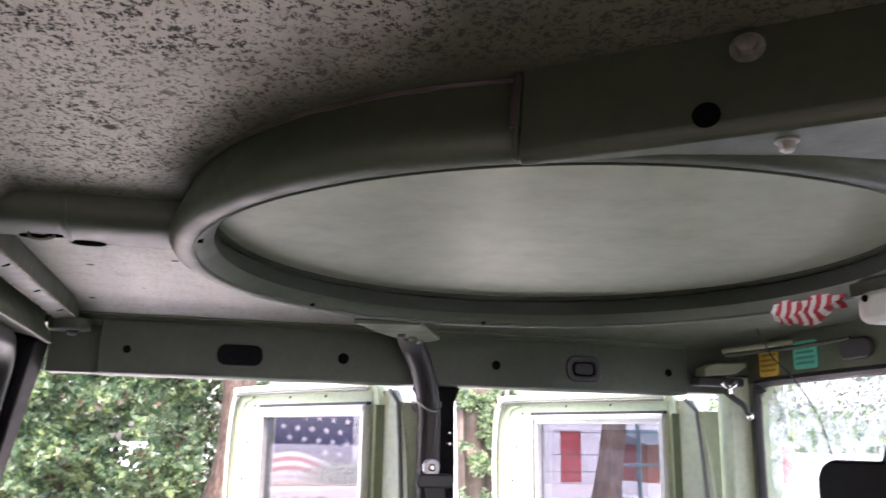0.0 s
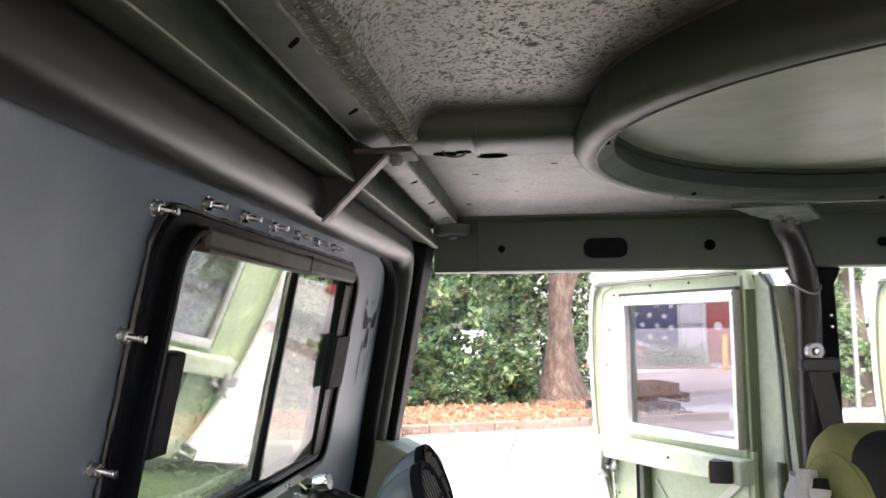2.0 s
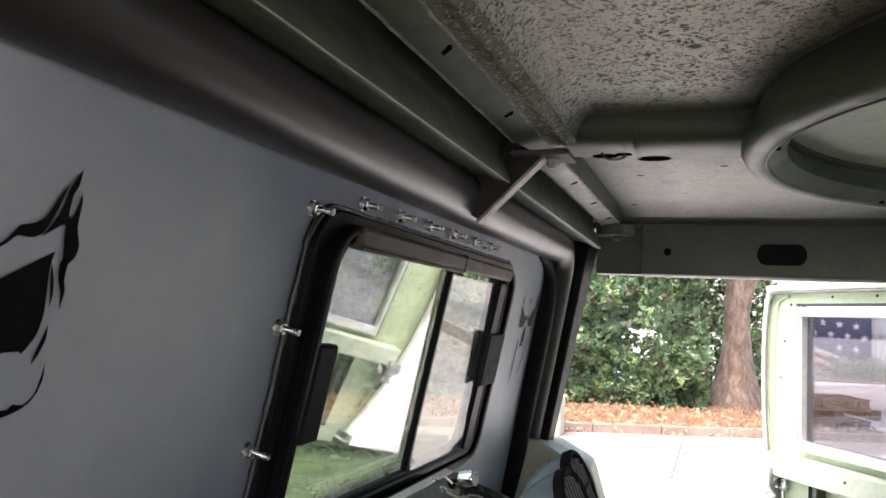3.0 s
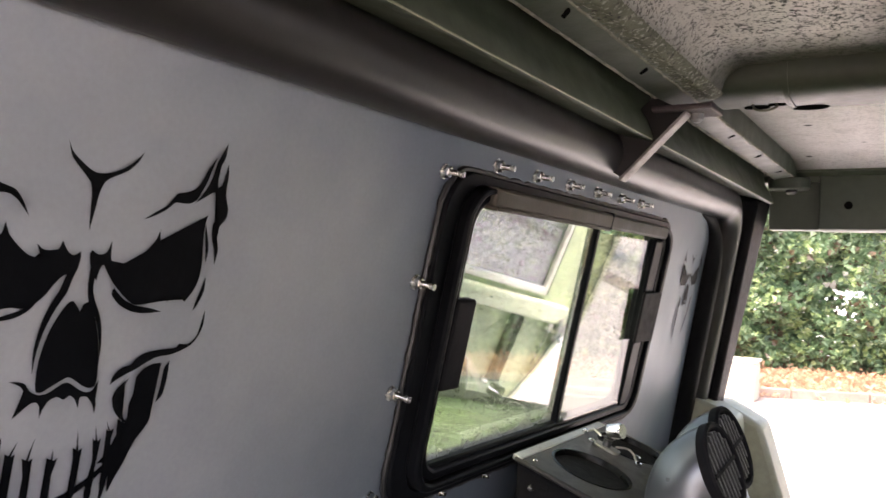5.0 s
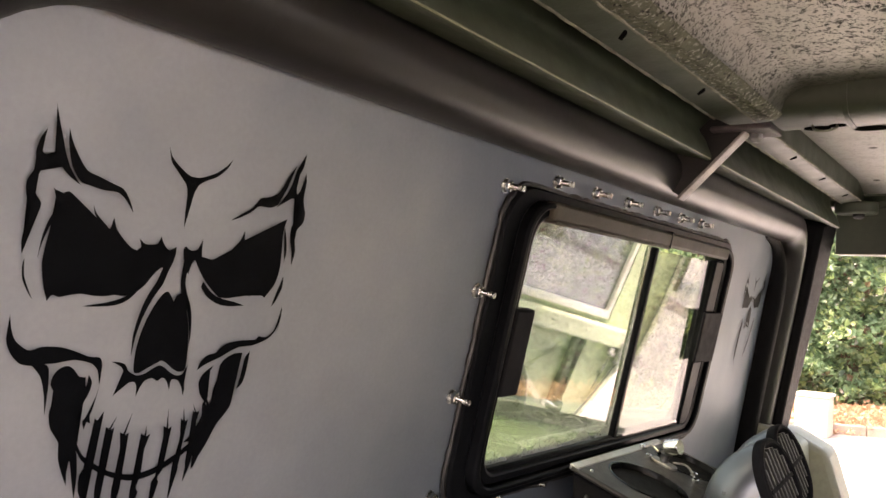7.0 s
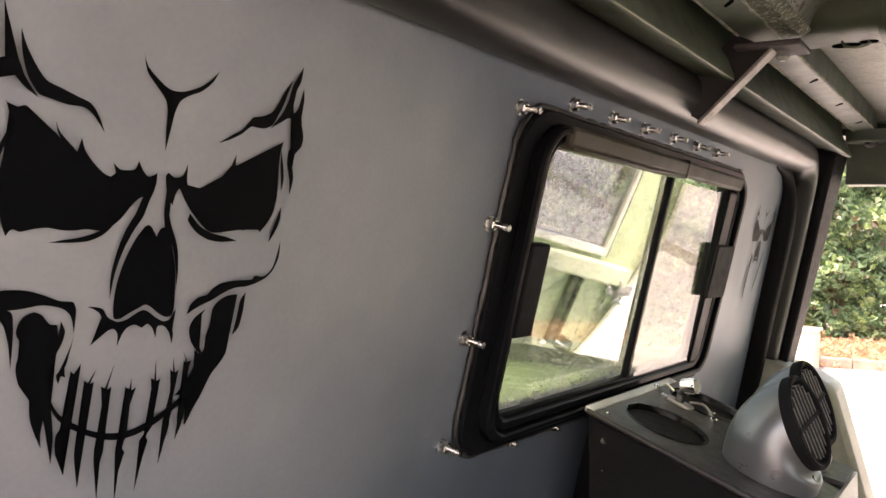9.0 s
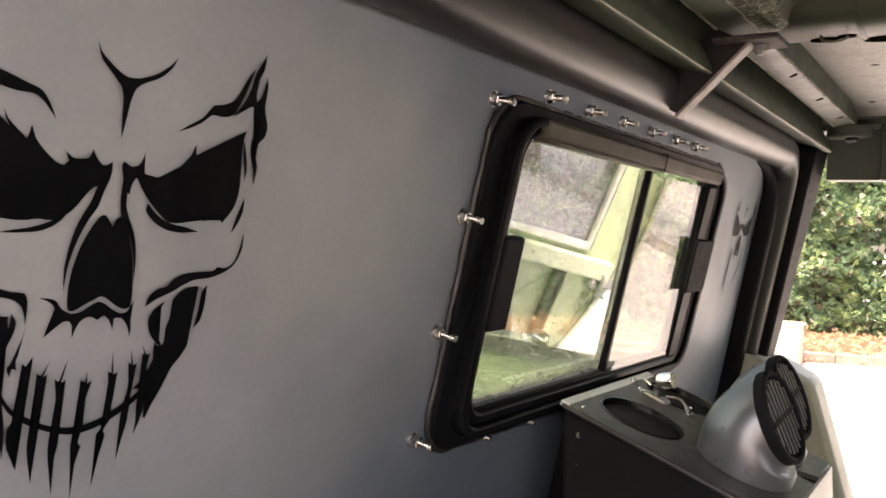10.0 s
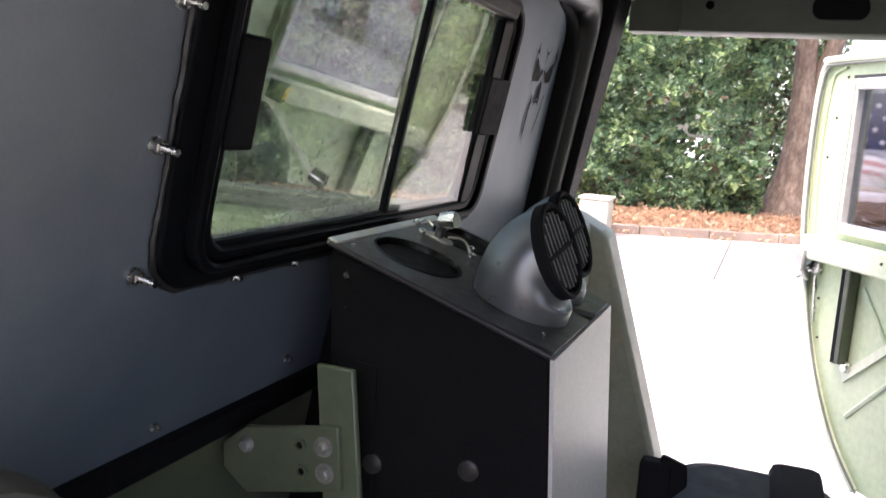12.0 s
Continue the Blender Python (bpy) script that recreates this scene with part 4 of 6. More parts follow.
        ("temple", [(-100.5, 42.5), (-99, 33), (-95.5, 25.5), (-92, 19.5), (-95, 23), (-99.5, 30.5), (-101, 38.5)]),
        ("cheek", [(-102.5, 10.5), (-100.5, 3), (-97.5, -3.5), (-93, -7.5), (-88, -10), (-81, -8), (-69.5, -8.5), (-59, -11.5), (-51, -14.5), (-43.5, -15.5), (-41, -20), (-40.5, -33), (-43.5, -23.5), (-48.5, -19), (-59.5, -16.5), (-70.5, -18), (-78.5, -18.5), (-86.5, -19), (-92.5, -17.5), (-98.5, -11.5), (-102, -4.5), (-102.5, 3)]),
        ("jaw_line", [(-64, -8), (-52, -18), (-51, -48), (-57, -90), (-52, -128), (-38, -148), (-55, -128), (-64, -92), (-59, -50), (-58, -26)]),
        ("jaw_line", [(66, -4), (54, -16), (50, -44), (44, -70), (30, -112), (22, -124), (38, -106), (52, -70), (58, -40), (60, -20)]),
        ("jaw_drop", [(-85.5, -18.5), (-79, -25.5), (-75, -35.5), (-72, -49.5), (-72.5, -37), (-73.5, -27), (-76, -19)]),
    ]
    stitches = [((-34, -50), (-36.5, -60), (-37.5, -81.5), (-40, -92.5), (-34.5, -114)), ((-24, -53.5), (-27.5, -66.5), (-26.5, -88.5), (-27.5, -101), (-25, -123.5)), ((-13.5, -52.5), (-16.5, -71), (-15, -94), (-15, -106), (-11.5, -134.5)), ((-1, -62), (-0.5, -73.5), (0.5, -96.5), (-1, -109.5), (0.5, -139.5)), ((13.5, -51.5), (15.5, -70), (17, -95), (14, -105), (13, -134.5)), ((25.5, -51.5), (28, -66), (29.5, -88), (28, -96.5), (27, -120.5)), ((32.5, -49.5), (36.5, -61), (39, -82), (38, -89.5), (36.5, -106.5)), ((41, -48), (43, -55.5), (44.5, -73.5), (44, -82.5), (42.5, -98))]
    ob = empty("skull_decal", "black airbrushed skull painting on the grey bulkhead", "wall painting", "skull paintings", m=BULK @ Matrix.Translation((0, cy, cz)) @ Matrix.Diagonal((1, *size, 1)))

    def fill(name, outline, depth):
        bm = bmesh.new()
        f = bm.faces.new([bm.verts.new((depth, u / 1000, v / 1000)) for u, v in outline])
        bmesh.ops.triangulate(bm, faces=[f])
        part(name, bm, ink, ob, smooth=False)

    for k, (name, pts) in enumerate(shapes):
        if (only is None and name != "jaw_line") or (only is not None and name in only):
            fill(name, closed_curve(pts), 0.0010 + 0.00004 * k)
    # spiked stitches across the grin, barbed above and below it
    for k, line in enumerate(stitches if only is None else ()):
        a, up, g, lo, b = [Vector(p) for p in line]
        w = 3.6 - 0.28 * abs(k - 3)
        out = [(0, 0, a), (0.8, 4, up), (w, 5.5, up), (1.9, -1.5, up), (1.0, -6, up), (1.3, 0, g), (0.9, 5, lo), (w * 0.9, 2, lo), (2.3, -3, lo), (1.2, -9, lo), (0, 0, b), (-1.2, -8, lo), (-2.4, -2, lo), (-w * 0.9, 3, lo), (-0.9, 6, lo), (-1.3, 0, g), (-1.0, -5, up), (-1.9, -0.5, up), (-w, 6.5, up), (-0.8, 4.5, up)]
        fill("stitch", [(p.x + du, p.y + dv) for du, dv, p in out], 0.0024 + 0.00005 * k)
    return ob


skull(-0.703)
skull(0.632, 1.360, (0.66, 0.68), ("horn", "brow_mark", "eye", "nose", "lip", "jaw_line"))

# ---- console ----
cup_black = paint("glossy_black_cup", (0.005, 0.005, 0.005), (0.004, 0.004, 0.004), (0.007, 0.007, 0.007), 0.2, spec=0.1)


def console():
    c = empty("console", "black vinyl corner console with cup holders and brushed metal front", "console")
    x0, x1, y0, y1 = -0.068, 0.176, -0.112, 0.178
    body = prism([(x0, 1.296), (x1 - 0.004, 1.2155), (0.180, 1.10), (0.215, 0.60), (-0.055, 0.60), (-0.060, 1.10)], "y", y0 + 0.002, y1)
    part("body", body, console_black, c, bevel=0.004)
    # added to stop light leaking through between console and bulkhead
    part("back_filler", prism([(-0.1085, 1.285), (-0.064, 1.285), (-0.057, 0.60), (-0.242, 0.60)], "y", 0.0, y1), console_black, c)
    part("front_panel", prism([(x1 - 0.003, 1.2145), (x1 + 0.001, 1.2145), (0.1850, 1.10), (0.2195, 0.60), (0.2155, 0.60), (0.1810, 1.10)], "y", y0 + 0.002, y1), satin, c, "satin metal front panel")
    # sloping top plate with two round openings
    a = math.atan2(0.081, 0.24)
    top = empty("top_plate", "", "", m=Matrix.Translation((x0, 0, 1.303)) @ pose(0, 0, 0, 0, math.degrees(a), 0))
    top.parent = c
    L = math.hypot(x1 - x0, 0.081)
    cups = ((0.068, -0.027, 0.050), (0.066, 0.126, 0.046))
    bm = bmesh.new()
    for (cx, cy, r), (ya, yb) in zip(cups, ((y0, 0.062), (0.062, y1))):
        hole, outer = [], []
        for k in range(32):
            t = TAU * k / 32
            u, v = math.cos(t), math.sin(t)
            hole.append((cx + r * u, cy + r * v))
            reach = min((L - cx) / u if u > 1e-6 else 9, -cx / u if u < -1e-6 else 9, (yb - cy) / v if v > 1e-6 else 9, (ya - cy) / v if v < -1e-6 else 9)
            outer.append((cx + reach * u, cy + reach * v))
        frame_ring(outer, hole, "z", -0.006, 0.0, bm)
    part("plate", bm, console_top, top, smooth=False)
    part("edge_bead", pipe([(0.002, y0 - 0.001, -0.003), (L, y0 - 0.001, -0.003)], 0.003, 8), black_vinyl, top)
    part("corner_cap", box(-0.002, 0.010, y0 - 0.0008, 0.170, -0.005, 0.0016), brushed, top, bevel=0.001)
    for cx, cy, r in cups:
        part("cup_holder", lathe([(r + 0.002, 0.0005), (r - 0.001, 0.0008), (r - 0.003, -0.004), (r - 0.006, -0.085), (0.001, -0.086)], 32, m=Matrix.Translation((cx, cy, 0))), cup_black, top)
    part("coin", box(0.088, 0.108, -0.052, -0.026, -0.038, -0.032), chrome, top)
    # chrome latch and knob
    k = Matrix.Translation((0.048, 0.072, 0))
    part("knob_stem", disc([(0.009, 0.0), (0.006, 0.004), (0.006, 0.014), (0.009, 0.016)], 16, m=k), black_plastic, top)
    part("knob", disc([(0.007, -0.007), (0.0105, -0.005), (0.011, 0.011), (0.0095, 0.015)], 18, m=k @ Matrix.Translation((0.002, 0, 0.026)) @ pose(0, 0, 0, 10, 62, 0)), chrome, top)
    for pts in (((0.012, 0.09, 0.004), (0.022, 0.082, 0.014), (0.036, 0.076, 0.012)), ((0.062, 0.066, 0.010), (0.080, 0.070, 0.014), (0.098, 0.062, 0.005))):
        part("latch_wire", pipe(smooth_line(pts, 5), 0.0016, 6), dull_zinc, top)
    part("latch_base", prism([(0.048 + u, 0.072 + v) for u, v in rounded(-0.017, 0.020, -0.010, 0.010, 0.008)], "z", 0.0, 0.004), dull_zinc, top, bevel=0.001)
    for x, y in ((0.010, 0.088), (0.098, 0.062), (0.03, 0.062), (0.088, 0.085)):
        part("screw", disc([(0.005, 0.0), (0.005, 0.004), (0.003, 0.0055)], 10, m=Matrix.Translation((x, y, 0.002))), chrome, top)
    for x, y in ((0.235, -0.07), (0.235, 0.02), (0.02, -0.095)):
        part("rivet", disc([(0.003, 0.0), (0.002, 0.0015)], 8, m=Matrix.Translation((x, y, 0))), zinc, top)
    part("access_panel", prism([(-0.06, 1.185), (-0.006, 1.176), (-0.006, 0.9), (-0.06, 0.9)], "y", y0 - 0.001, y0 + 0.002), console_black, c)
    for x, z, r in ((0.100, 1.088, 0.011), (-0.006, 1.072, 0.011), (-0.046, 1.268, 0.0035), (-0.045, 1.235, 0.0015)):
        part("screw_head", disc([(r, 0.0), (r, 0.002), (r * 0.6, 0.004)], 14, m=Matrix.Translation((x, y0 + 0.001, z)) @ pose(0, 0, 0, 90, 0, 0)), black_vinyl if r > 0.01 else zinc, c)
    return c


console()


def air_vent(base, face, aim, r=0.05):
    """Elbow-shaped vent pod with a round louvred outlet."""
    v = empty("air_vent", "satin grey plastic air vent pod with black louvres on the console", "air vent", "console air vents")
    base, face, aim = Vector(base), Vector(face), Vector(aim).normalized()
    side = Vector((aim.y, -aim.x, 0)).normalized()
    lift = side.cross(aim).normalized() * -1
    if lift.z < 0:
        lift = -lift
    up = Vector((0.32, 0, 0.947)).normalized()
    loops = []
    n = 36
    for s in np.linspace(0, 1, 12):
        c = base.lerp(face, s) + Vector((-0.004, 0, 0.008)) * math.sin(s * math.pi)
        w = s * s * (3 - 2 * s)
        ax1 = Vector((0, 1, 0)).lerp(side, w).normalized() if side.y > 0 else Vector((0, 1, 0)).lerp(-side, w).normalized()
        nn = up.lerp(aim, w).normalized()
        ax2 = nn.cross(ax1).normalized()
        rad = 0.054 * (1 - w) + (r + 0.005) * w + 0.003 * math.sin(s * math.pi)
        loops.append([c + (ax1 * math.cos(TAU * k / n) + ax2 * math.sin(TAU * k / n)) * rad for k in range(n)])
    part("pod", loft(loops), pod_plastic, v)
    m = Matrix.Translation(face) @ aim.to_track_quat("Z", "Y").to_matrix().to_4x4()
    part("bezel", lathe([(r + 0.001, -0.006), (r + 0.006, -0.002), (r + 0.0065, 0.008), (r + 0.004, 0.011), (r + 0.0005, 0.010), (r - 0.002, 0.002), (r - 0.003, -0.014), (0.001, -0.016)], 40, m=m), tab_black, v)
    q = r - 0.004
    spin = m @ pose(0, 0, 0, 0, 0, 8)
    for i in range(-3, 4):
        x = i * q / 3.7
        h = math.sqrt(max(q * q - x * x, 0)) * 0.98
        louvre = box(x - 0.0017, x + 0.0017, -h, h, -0.010, 0.009)
        louvre.transform(spin)
        part("louvre", louvre, black_plastic, v)
    bar = box(-q, q, -0.0022, 0.0022, -0.002, 0.0098)
    bar.transform(spin)
    part("cross_bar", bar, tab_black, v)
    return v


air_vent((0.112, -0.012, 1.243), (0.1435, -0.010, 1.302), (0.925, -0.07, 0.37), 0.046)
air_vent((0.104, 0.100, 1.246), (0.1335, 0.089, 1.308), (0.925, -0.05, 0.37), 0.046)

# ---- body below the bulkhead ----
# lit copy of the body olive: light on the far wall put into colour
side_olive_lit = paint("side_olive_lit_paint", (0.40, 0.40, 0.31), (0.34, 0.34, 0.25), (0.46, 0.46, 0.37), 0.5)
tub = empty("body_tub", "olive steel body side and rear wall below the bulkhead", "body panel", kind="structure")
part("rear_wall", prism([(-0.20, 1.130), (-0.146, 1.130), (-0.165, 1.05), (-0.27, 0.55), (-0.31, 0.55)], "y", -0.95, 0.90), olive, tub, bevel=0.003)
part("side_wall", prism([(-0.10, 1.258), (-0.04, 1.252), (0.035, 1.215), (0.05, 1.17), (0.19, 0.72), (0.25, 0.42), (-0.2, 0.42), (-0.14, 1.0)], "y", 0.885, 0.99), side_olive_lit, tub, bevel=0.012)
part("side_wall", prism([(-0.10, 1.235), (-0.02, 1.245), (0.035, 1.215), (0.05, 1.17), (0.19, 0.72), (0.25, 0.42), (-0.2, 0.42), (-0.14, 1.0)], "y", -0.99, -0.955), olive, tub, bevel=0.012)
part("side_cap", prism([(-0.135, 1.10), (-0.128, 1.19), (-0.117, 1.245), (-0.105, 1.262), (-0.085, 1.270), (-0.04, 1.257), (0.0, 1.235), (0.01, 1.10)], "y", 0.795, 0.884), side_olive_lit, tub, bevel=0.008)
part("floor_pan", box(-0.25, 2.2, -0.98, 0.98, 0.40, 0.44), olive_dark, tub)
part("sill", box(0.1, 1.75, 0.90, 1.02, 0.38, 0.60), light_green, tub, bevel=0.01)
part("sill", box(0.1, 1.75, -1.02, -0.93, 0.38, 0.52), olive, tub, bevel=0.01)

mount = empty("seat_mount", "olive steel mounting post and plate with bolts", "bracket")
part("post", prism([(-0.050, 1.185), (-0.009, 1.185), (0.006, 1.05), (0.03, 0.80), (-0.015, 0.80), (-0.037, 1.05)], "y", -0.160, -0.152), olive, mount, bevel=0.002)
part("plate", prism([(-0.153, 1.085), (-0.124, 1.108), (-0.018, 1.128), (-0.012, 1.062), (-0.122, 1.036), (-0.151, 1.058)], "y", -0.168, -0.1605), olive, mount, bevel=0.0015)
FACE = pose(0, 0, 0, 90, 0, 0)
for x, z in ((-0.033, 1.105), (-0.030, 1.078)):
    part("washer", disc([(0.0105, 0), (0.0105, 0.002)], 20, m=Matrix.Translation((x, -0.168, z)) @ FACE), dull_zinc, mount)
    part("bolt", disc([(0.006, 0), (0.006, 0.004), (0.004, 0.006)], 6, m=Matrix.Translation((x, -0.170, z)) @ FACE), dull_zinc, mount)
    part("nut", lathe([(0.0075, 0), (0.0075, 0.004), (0.0045, 0.004), (0.0045, 0.0)], 6, True, m=Matrix.Translation((x - 0.026, -0.168, z - 0.003)) @ FACE), olive, mount)
    part("hole", disc([(0.0045, 0), (0.0045, 0.001)], 12, m=Matrix.Translation((x - 0.026, -0.168, z - 0.003)) @ FACE), hole_black, mount)
part("bolt", disc([(0.009, 0), (0.008, 0.003), (0.005, 0.007)], 12, m=Matrix.Translation((-0.123, -0.168, 1.089)) @ FACE), brushed, mount)


# darker copy of the door green, shade of the hinge recess painted in
shade_green = paint("shaded_green_paint", (0.12, 0.165, 0.075), (0.09, 0.13, 0.055), (0.16, 0.205, 0.10), 0.5)
pale_green = paint("paler_green_paint", (0.60, 0.67, 0.50), (0.52, 0.60, 0.41), (0.68, 0.73, 0.58), 0.45)
grey_seal = paint("grey_rubber_seal", (0.13, 0.14, 0.13), (0.09, 0.10, 0.09), (0.18, 0.19, 0.18), 0.5)
yellow_label = paint("yellow_label", (0.75, 0.42, 0.03), (0.65, 0.36, 0.02), (0.8, 0.5, 0.06), 0.5)


# ---- doors ----
def cab_door(hx, opened, side=1):
    """Sheet-steel door with a window, hinged at its front edge; u runs from the hinge, v up."""
    d = empty("cab_door", "light green steel cab door standing open with framed window", "door", "cab doors")
    out = [(0.0, 0.62), (0.02, 1.60), (0.045, 1.632), (0.08, 1.645), (0.60, 1.645), (0.635, 1.636), (0.652, 1.61), (0.662, 1.52), (0.662, 1.36), (0.647, 1.20), (0.610, 1.06), (0.563, 0.92), (0.50, 0.80), (0.425, 0.70), (0.33, 0.62)]
    bm = bmesh.new()
    # skin as strips round the window
    strips = [[(0.06, 0.62), (0.33, 0.62), (0.425, 0.70), (0.50, 0.80), (0.563, 0.92), (0.610, 1.06), (0.649, 1.215), (0.06, 1.215)], [(0.066, 1.2152), (0.082, 1.2152), (0.082, 1.5948), (0.066, 1.5948)], [(0.5015, 1.2152), (0.649, 1.2152), (0.662, 1.36), (0.662, 1.52), (0.655, 1.5948), (0.5015, 1.5948)], [(0.05, 1.595), (0.655, 1.595), (0.648, 1.622), (0.630, 1.638), (0.60, 1.645), (0.08, 1.645), (0.06, 1.640)]]
    for s in strips:
        prism(s, "y", 0.0, 0.028, bm)
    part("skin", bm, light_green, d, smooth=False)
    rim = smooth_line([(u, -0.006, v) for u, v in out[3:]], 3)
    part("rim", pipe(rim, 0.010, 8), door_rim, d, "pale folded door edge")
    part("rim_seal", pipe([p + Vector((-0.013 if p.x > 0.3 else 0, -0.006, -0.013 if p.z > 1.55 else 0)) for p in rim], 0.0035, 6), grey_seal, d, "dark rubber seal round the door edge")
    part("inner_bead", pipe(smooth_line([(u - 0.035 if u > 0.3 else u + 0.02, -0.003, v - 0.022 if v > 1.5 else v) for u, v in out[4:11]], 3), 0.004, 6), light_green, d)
    part("hinge_return", prism([(0.070, 0.0), (0.078, 0.0), (0.058, 0.027), (0.050, 0.027)], "z", 0.66, 1.628), shade_green, d)
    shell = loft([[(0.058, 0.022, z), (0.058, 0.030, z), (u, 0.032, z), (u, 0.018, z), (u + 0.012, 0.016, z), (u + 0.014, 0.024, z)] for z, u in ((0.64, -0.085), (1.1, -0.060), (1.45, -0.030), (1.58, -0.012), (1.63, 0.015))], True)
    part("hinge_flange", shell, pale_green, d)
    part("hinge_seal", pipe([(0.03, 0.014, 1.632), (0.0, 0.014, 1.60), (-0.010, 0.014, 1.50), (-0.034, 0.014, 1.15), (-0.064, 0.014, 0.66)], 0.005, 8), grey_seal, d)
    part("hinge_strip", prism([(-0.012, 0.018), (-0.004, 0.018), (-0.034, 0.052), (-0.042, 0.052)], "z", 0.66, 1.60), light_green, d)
    wf = empty("window_frame", "", "")
    wf.parent = d
    o, i = [(0.0825, 1.218), (0.0825, 1.594), (0.501, 1.594), (0.501, 1.218)], [(0.094, 1.242), (0.094, 1.568), (0.490, 1.568), (0.490, 1.242)]
    part("frame", frame_ring(o, i, "y", -0.022, 0.010), aluminium, wf, "white aluminium window frame", bevel=0.002)
    part("channel", box(0.502, 0.508, -0.018, -0.001, 1.218, 1.594), black_rubber, wf)
    part("top_drip", box(0.075, 0.50, -0.034, -0.022, 1.580, 1.590), aluminium, wf)
    # black strip stands in for the shadow line above the window frame
    part("top_shadow", box(0.078, 0.520, -0.016, -0.001, 1.5945, 1.602), black_rubber, wf)
    part("pane", box(0.094, 0.490, -0.004, 0.0, 1.242, 1.568), door_glass, wf)
    part("cross_bar", box(0.055, 0.60, -0.045, -0.001, 1.140, 1.200), pale_green, d, bevel=0.006)
    part("bar_bracket", prism([(0.080, -0.046), (0.140, -0.046), (0.108, -0.091), (0.082, -0.060)], "z", 1.145, 1.195), black_rubber, d, "black bracket")
    part("label", prism([(0.1378, -0.0512), (0.1392, -0.0522), (0.1120, -0.0905), (0.1106, -0.0895)], "z", 1.155, 1.187), yellow_label, d, "small yellow label")
    part("guide_channel", box(0.440, 0.460, -0.022, -0.001, 0.90, 1.139), console_black, d, bevel=0.003)
    part("guide_channel", box(0.417, 0.435, -0.030, -0.001, 0.905, 1.139), olive_dark, d, bevel=0.003)
    part("stop", disc([(0.012, 0), (0.014, 0.012), (0.010, 0.02)], 12, m=Matrix.Translation((0.410, -0.001, 0.90)) @ pose(0, 0, 0, 90, 0, 0)), zinc, d)
    part("brace_bar", prism([(0.09, 1.135), (0.12, 1.135), (0.43, 0.88), (0.42, 0.86)], "y", -0.008, -0.001), door_rim, d)
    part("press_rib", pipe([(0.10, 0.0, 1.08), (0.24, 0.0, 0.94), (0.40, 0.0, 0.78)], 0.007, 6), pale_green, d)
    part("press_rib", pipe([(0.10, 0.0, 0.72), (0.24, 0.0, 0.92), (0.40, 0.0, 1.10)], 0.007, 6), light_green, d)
    latch = empty("latch", "", "")
    latch.parent = d
    part("latch_plate", box(0.560, 0.612, -0.012, -0.001, 1.10, 1.185), zinc, latch, bevel=0.002)
    part("catch", box(0.59, 0.640, -0.030, -0.012, 1.115, 1.15), brushed, latch, bevel=0.004)
    part("lever", pipe([(0.585, -0.02, 1.18), (0.575, -0.045, 1.16), (0.58, -0.045, 1.11), (0.59, -0.02, 1.085)], 0.007, 8), brushed, latch)
    for k in range(4):
        part("latch_link", pipe([(0.565 + 0.014 * k, -0.016 - 0.006 * (k % 2), 1.16 - 0.022 * k), (0.585 + 0.012 * k, -0.030, 1.135 - 0.018 * k)], 0.005, 8), zinc, latch)
    part("spring", pipe([(0.60 + 0.008 * math.cos(a), -0.022 + 0.008 * math.sin(a), 1.085 + 0.0035 * a / 3.14) for a in np.linspace(0, 28, 70)], 0.0016, 5), brushed, latch)
    part("rod", pipe([(0.57, -0.012, 1.10), (0.555, -0.012, 0.98)], 0.004, 6), zinc, latch)
    for u, v in ((0.56, 1.60), (0.40, 1.62), (0.25, 1.62), (0.585, 1.50), (0.60, 1.40), (0.30, 1.175), (0.56, 1.04), (0.545, 0.94)):
        part("rivet", disc([(0.004, 0), (0.0025, 0.003)], 8, m=Matrix.Translation((u, -0.001 if v > 1.2 else -0.046 if v > 1.14 else -0.001, v)) @ pose(0, 0, 0, 90, 0, 0)), olive_dark, d)
    for v in (0.75, 1.15):
        part("hinge", pipe([(-0.012, 0.012, v - 0.05), (-0.012, 0.012, v + 0.05)], 0.012, 10), olive, d)
    d.matrix_world = pose(hx, 0.985 * side, 0, 0, 0, 180 - opened) @ Matrix.Diagonal((1, -1, 1, 1))
    return d


cab_door(0.795, 57.3)
cab_door(1.60, 57.3)

# ---- front of the cab ----
front = empty("windshield_frame", "olive windshield frame with header beam and posts", "windshield frame", kind="structure")
part("header_beam", prism([(1.735, 1.672), (1.80, 1.672), (1.84, 1.79), (1.74, 1.79), (1.735, 1.78)], "y", -1.0, 1.0), olive, front, bevel=0.004)
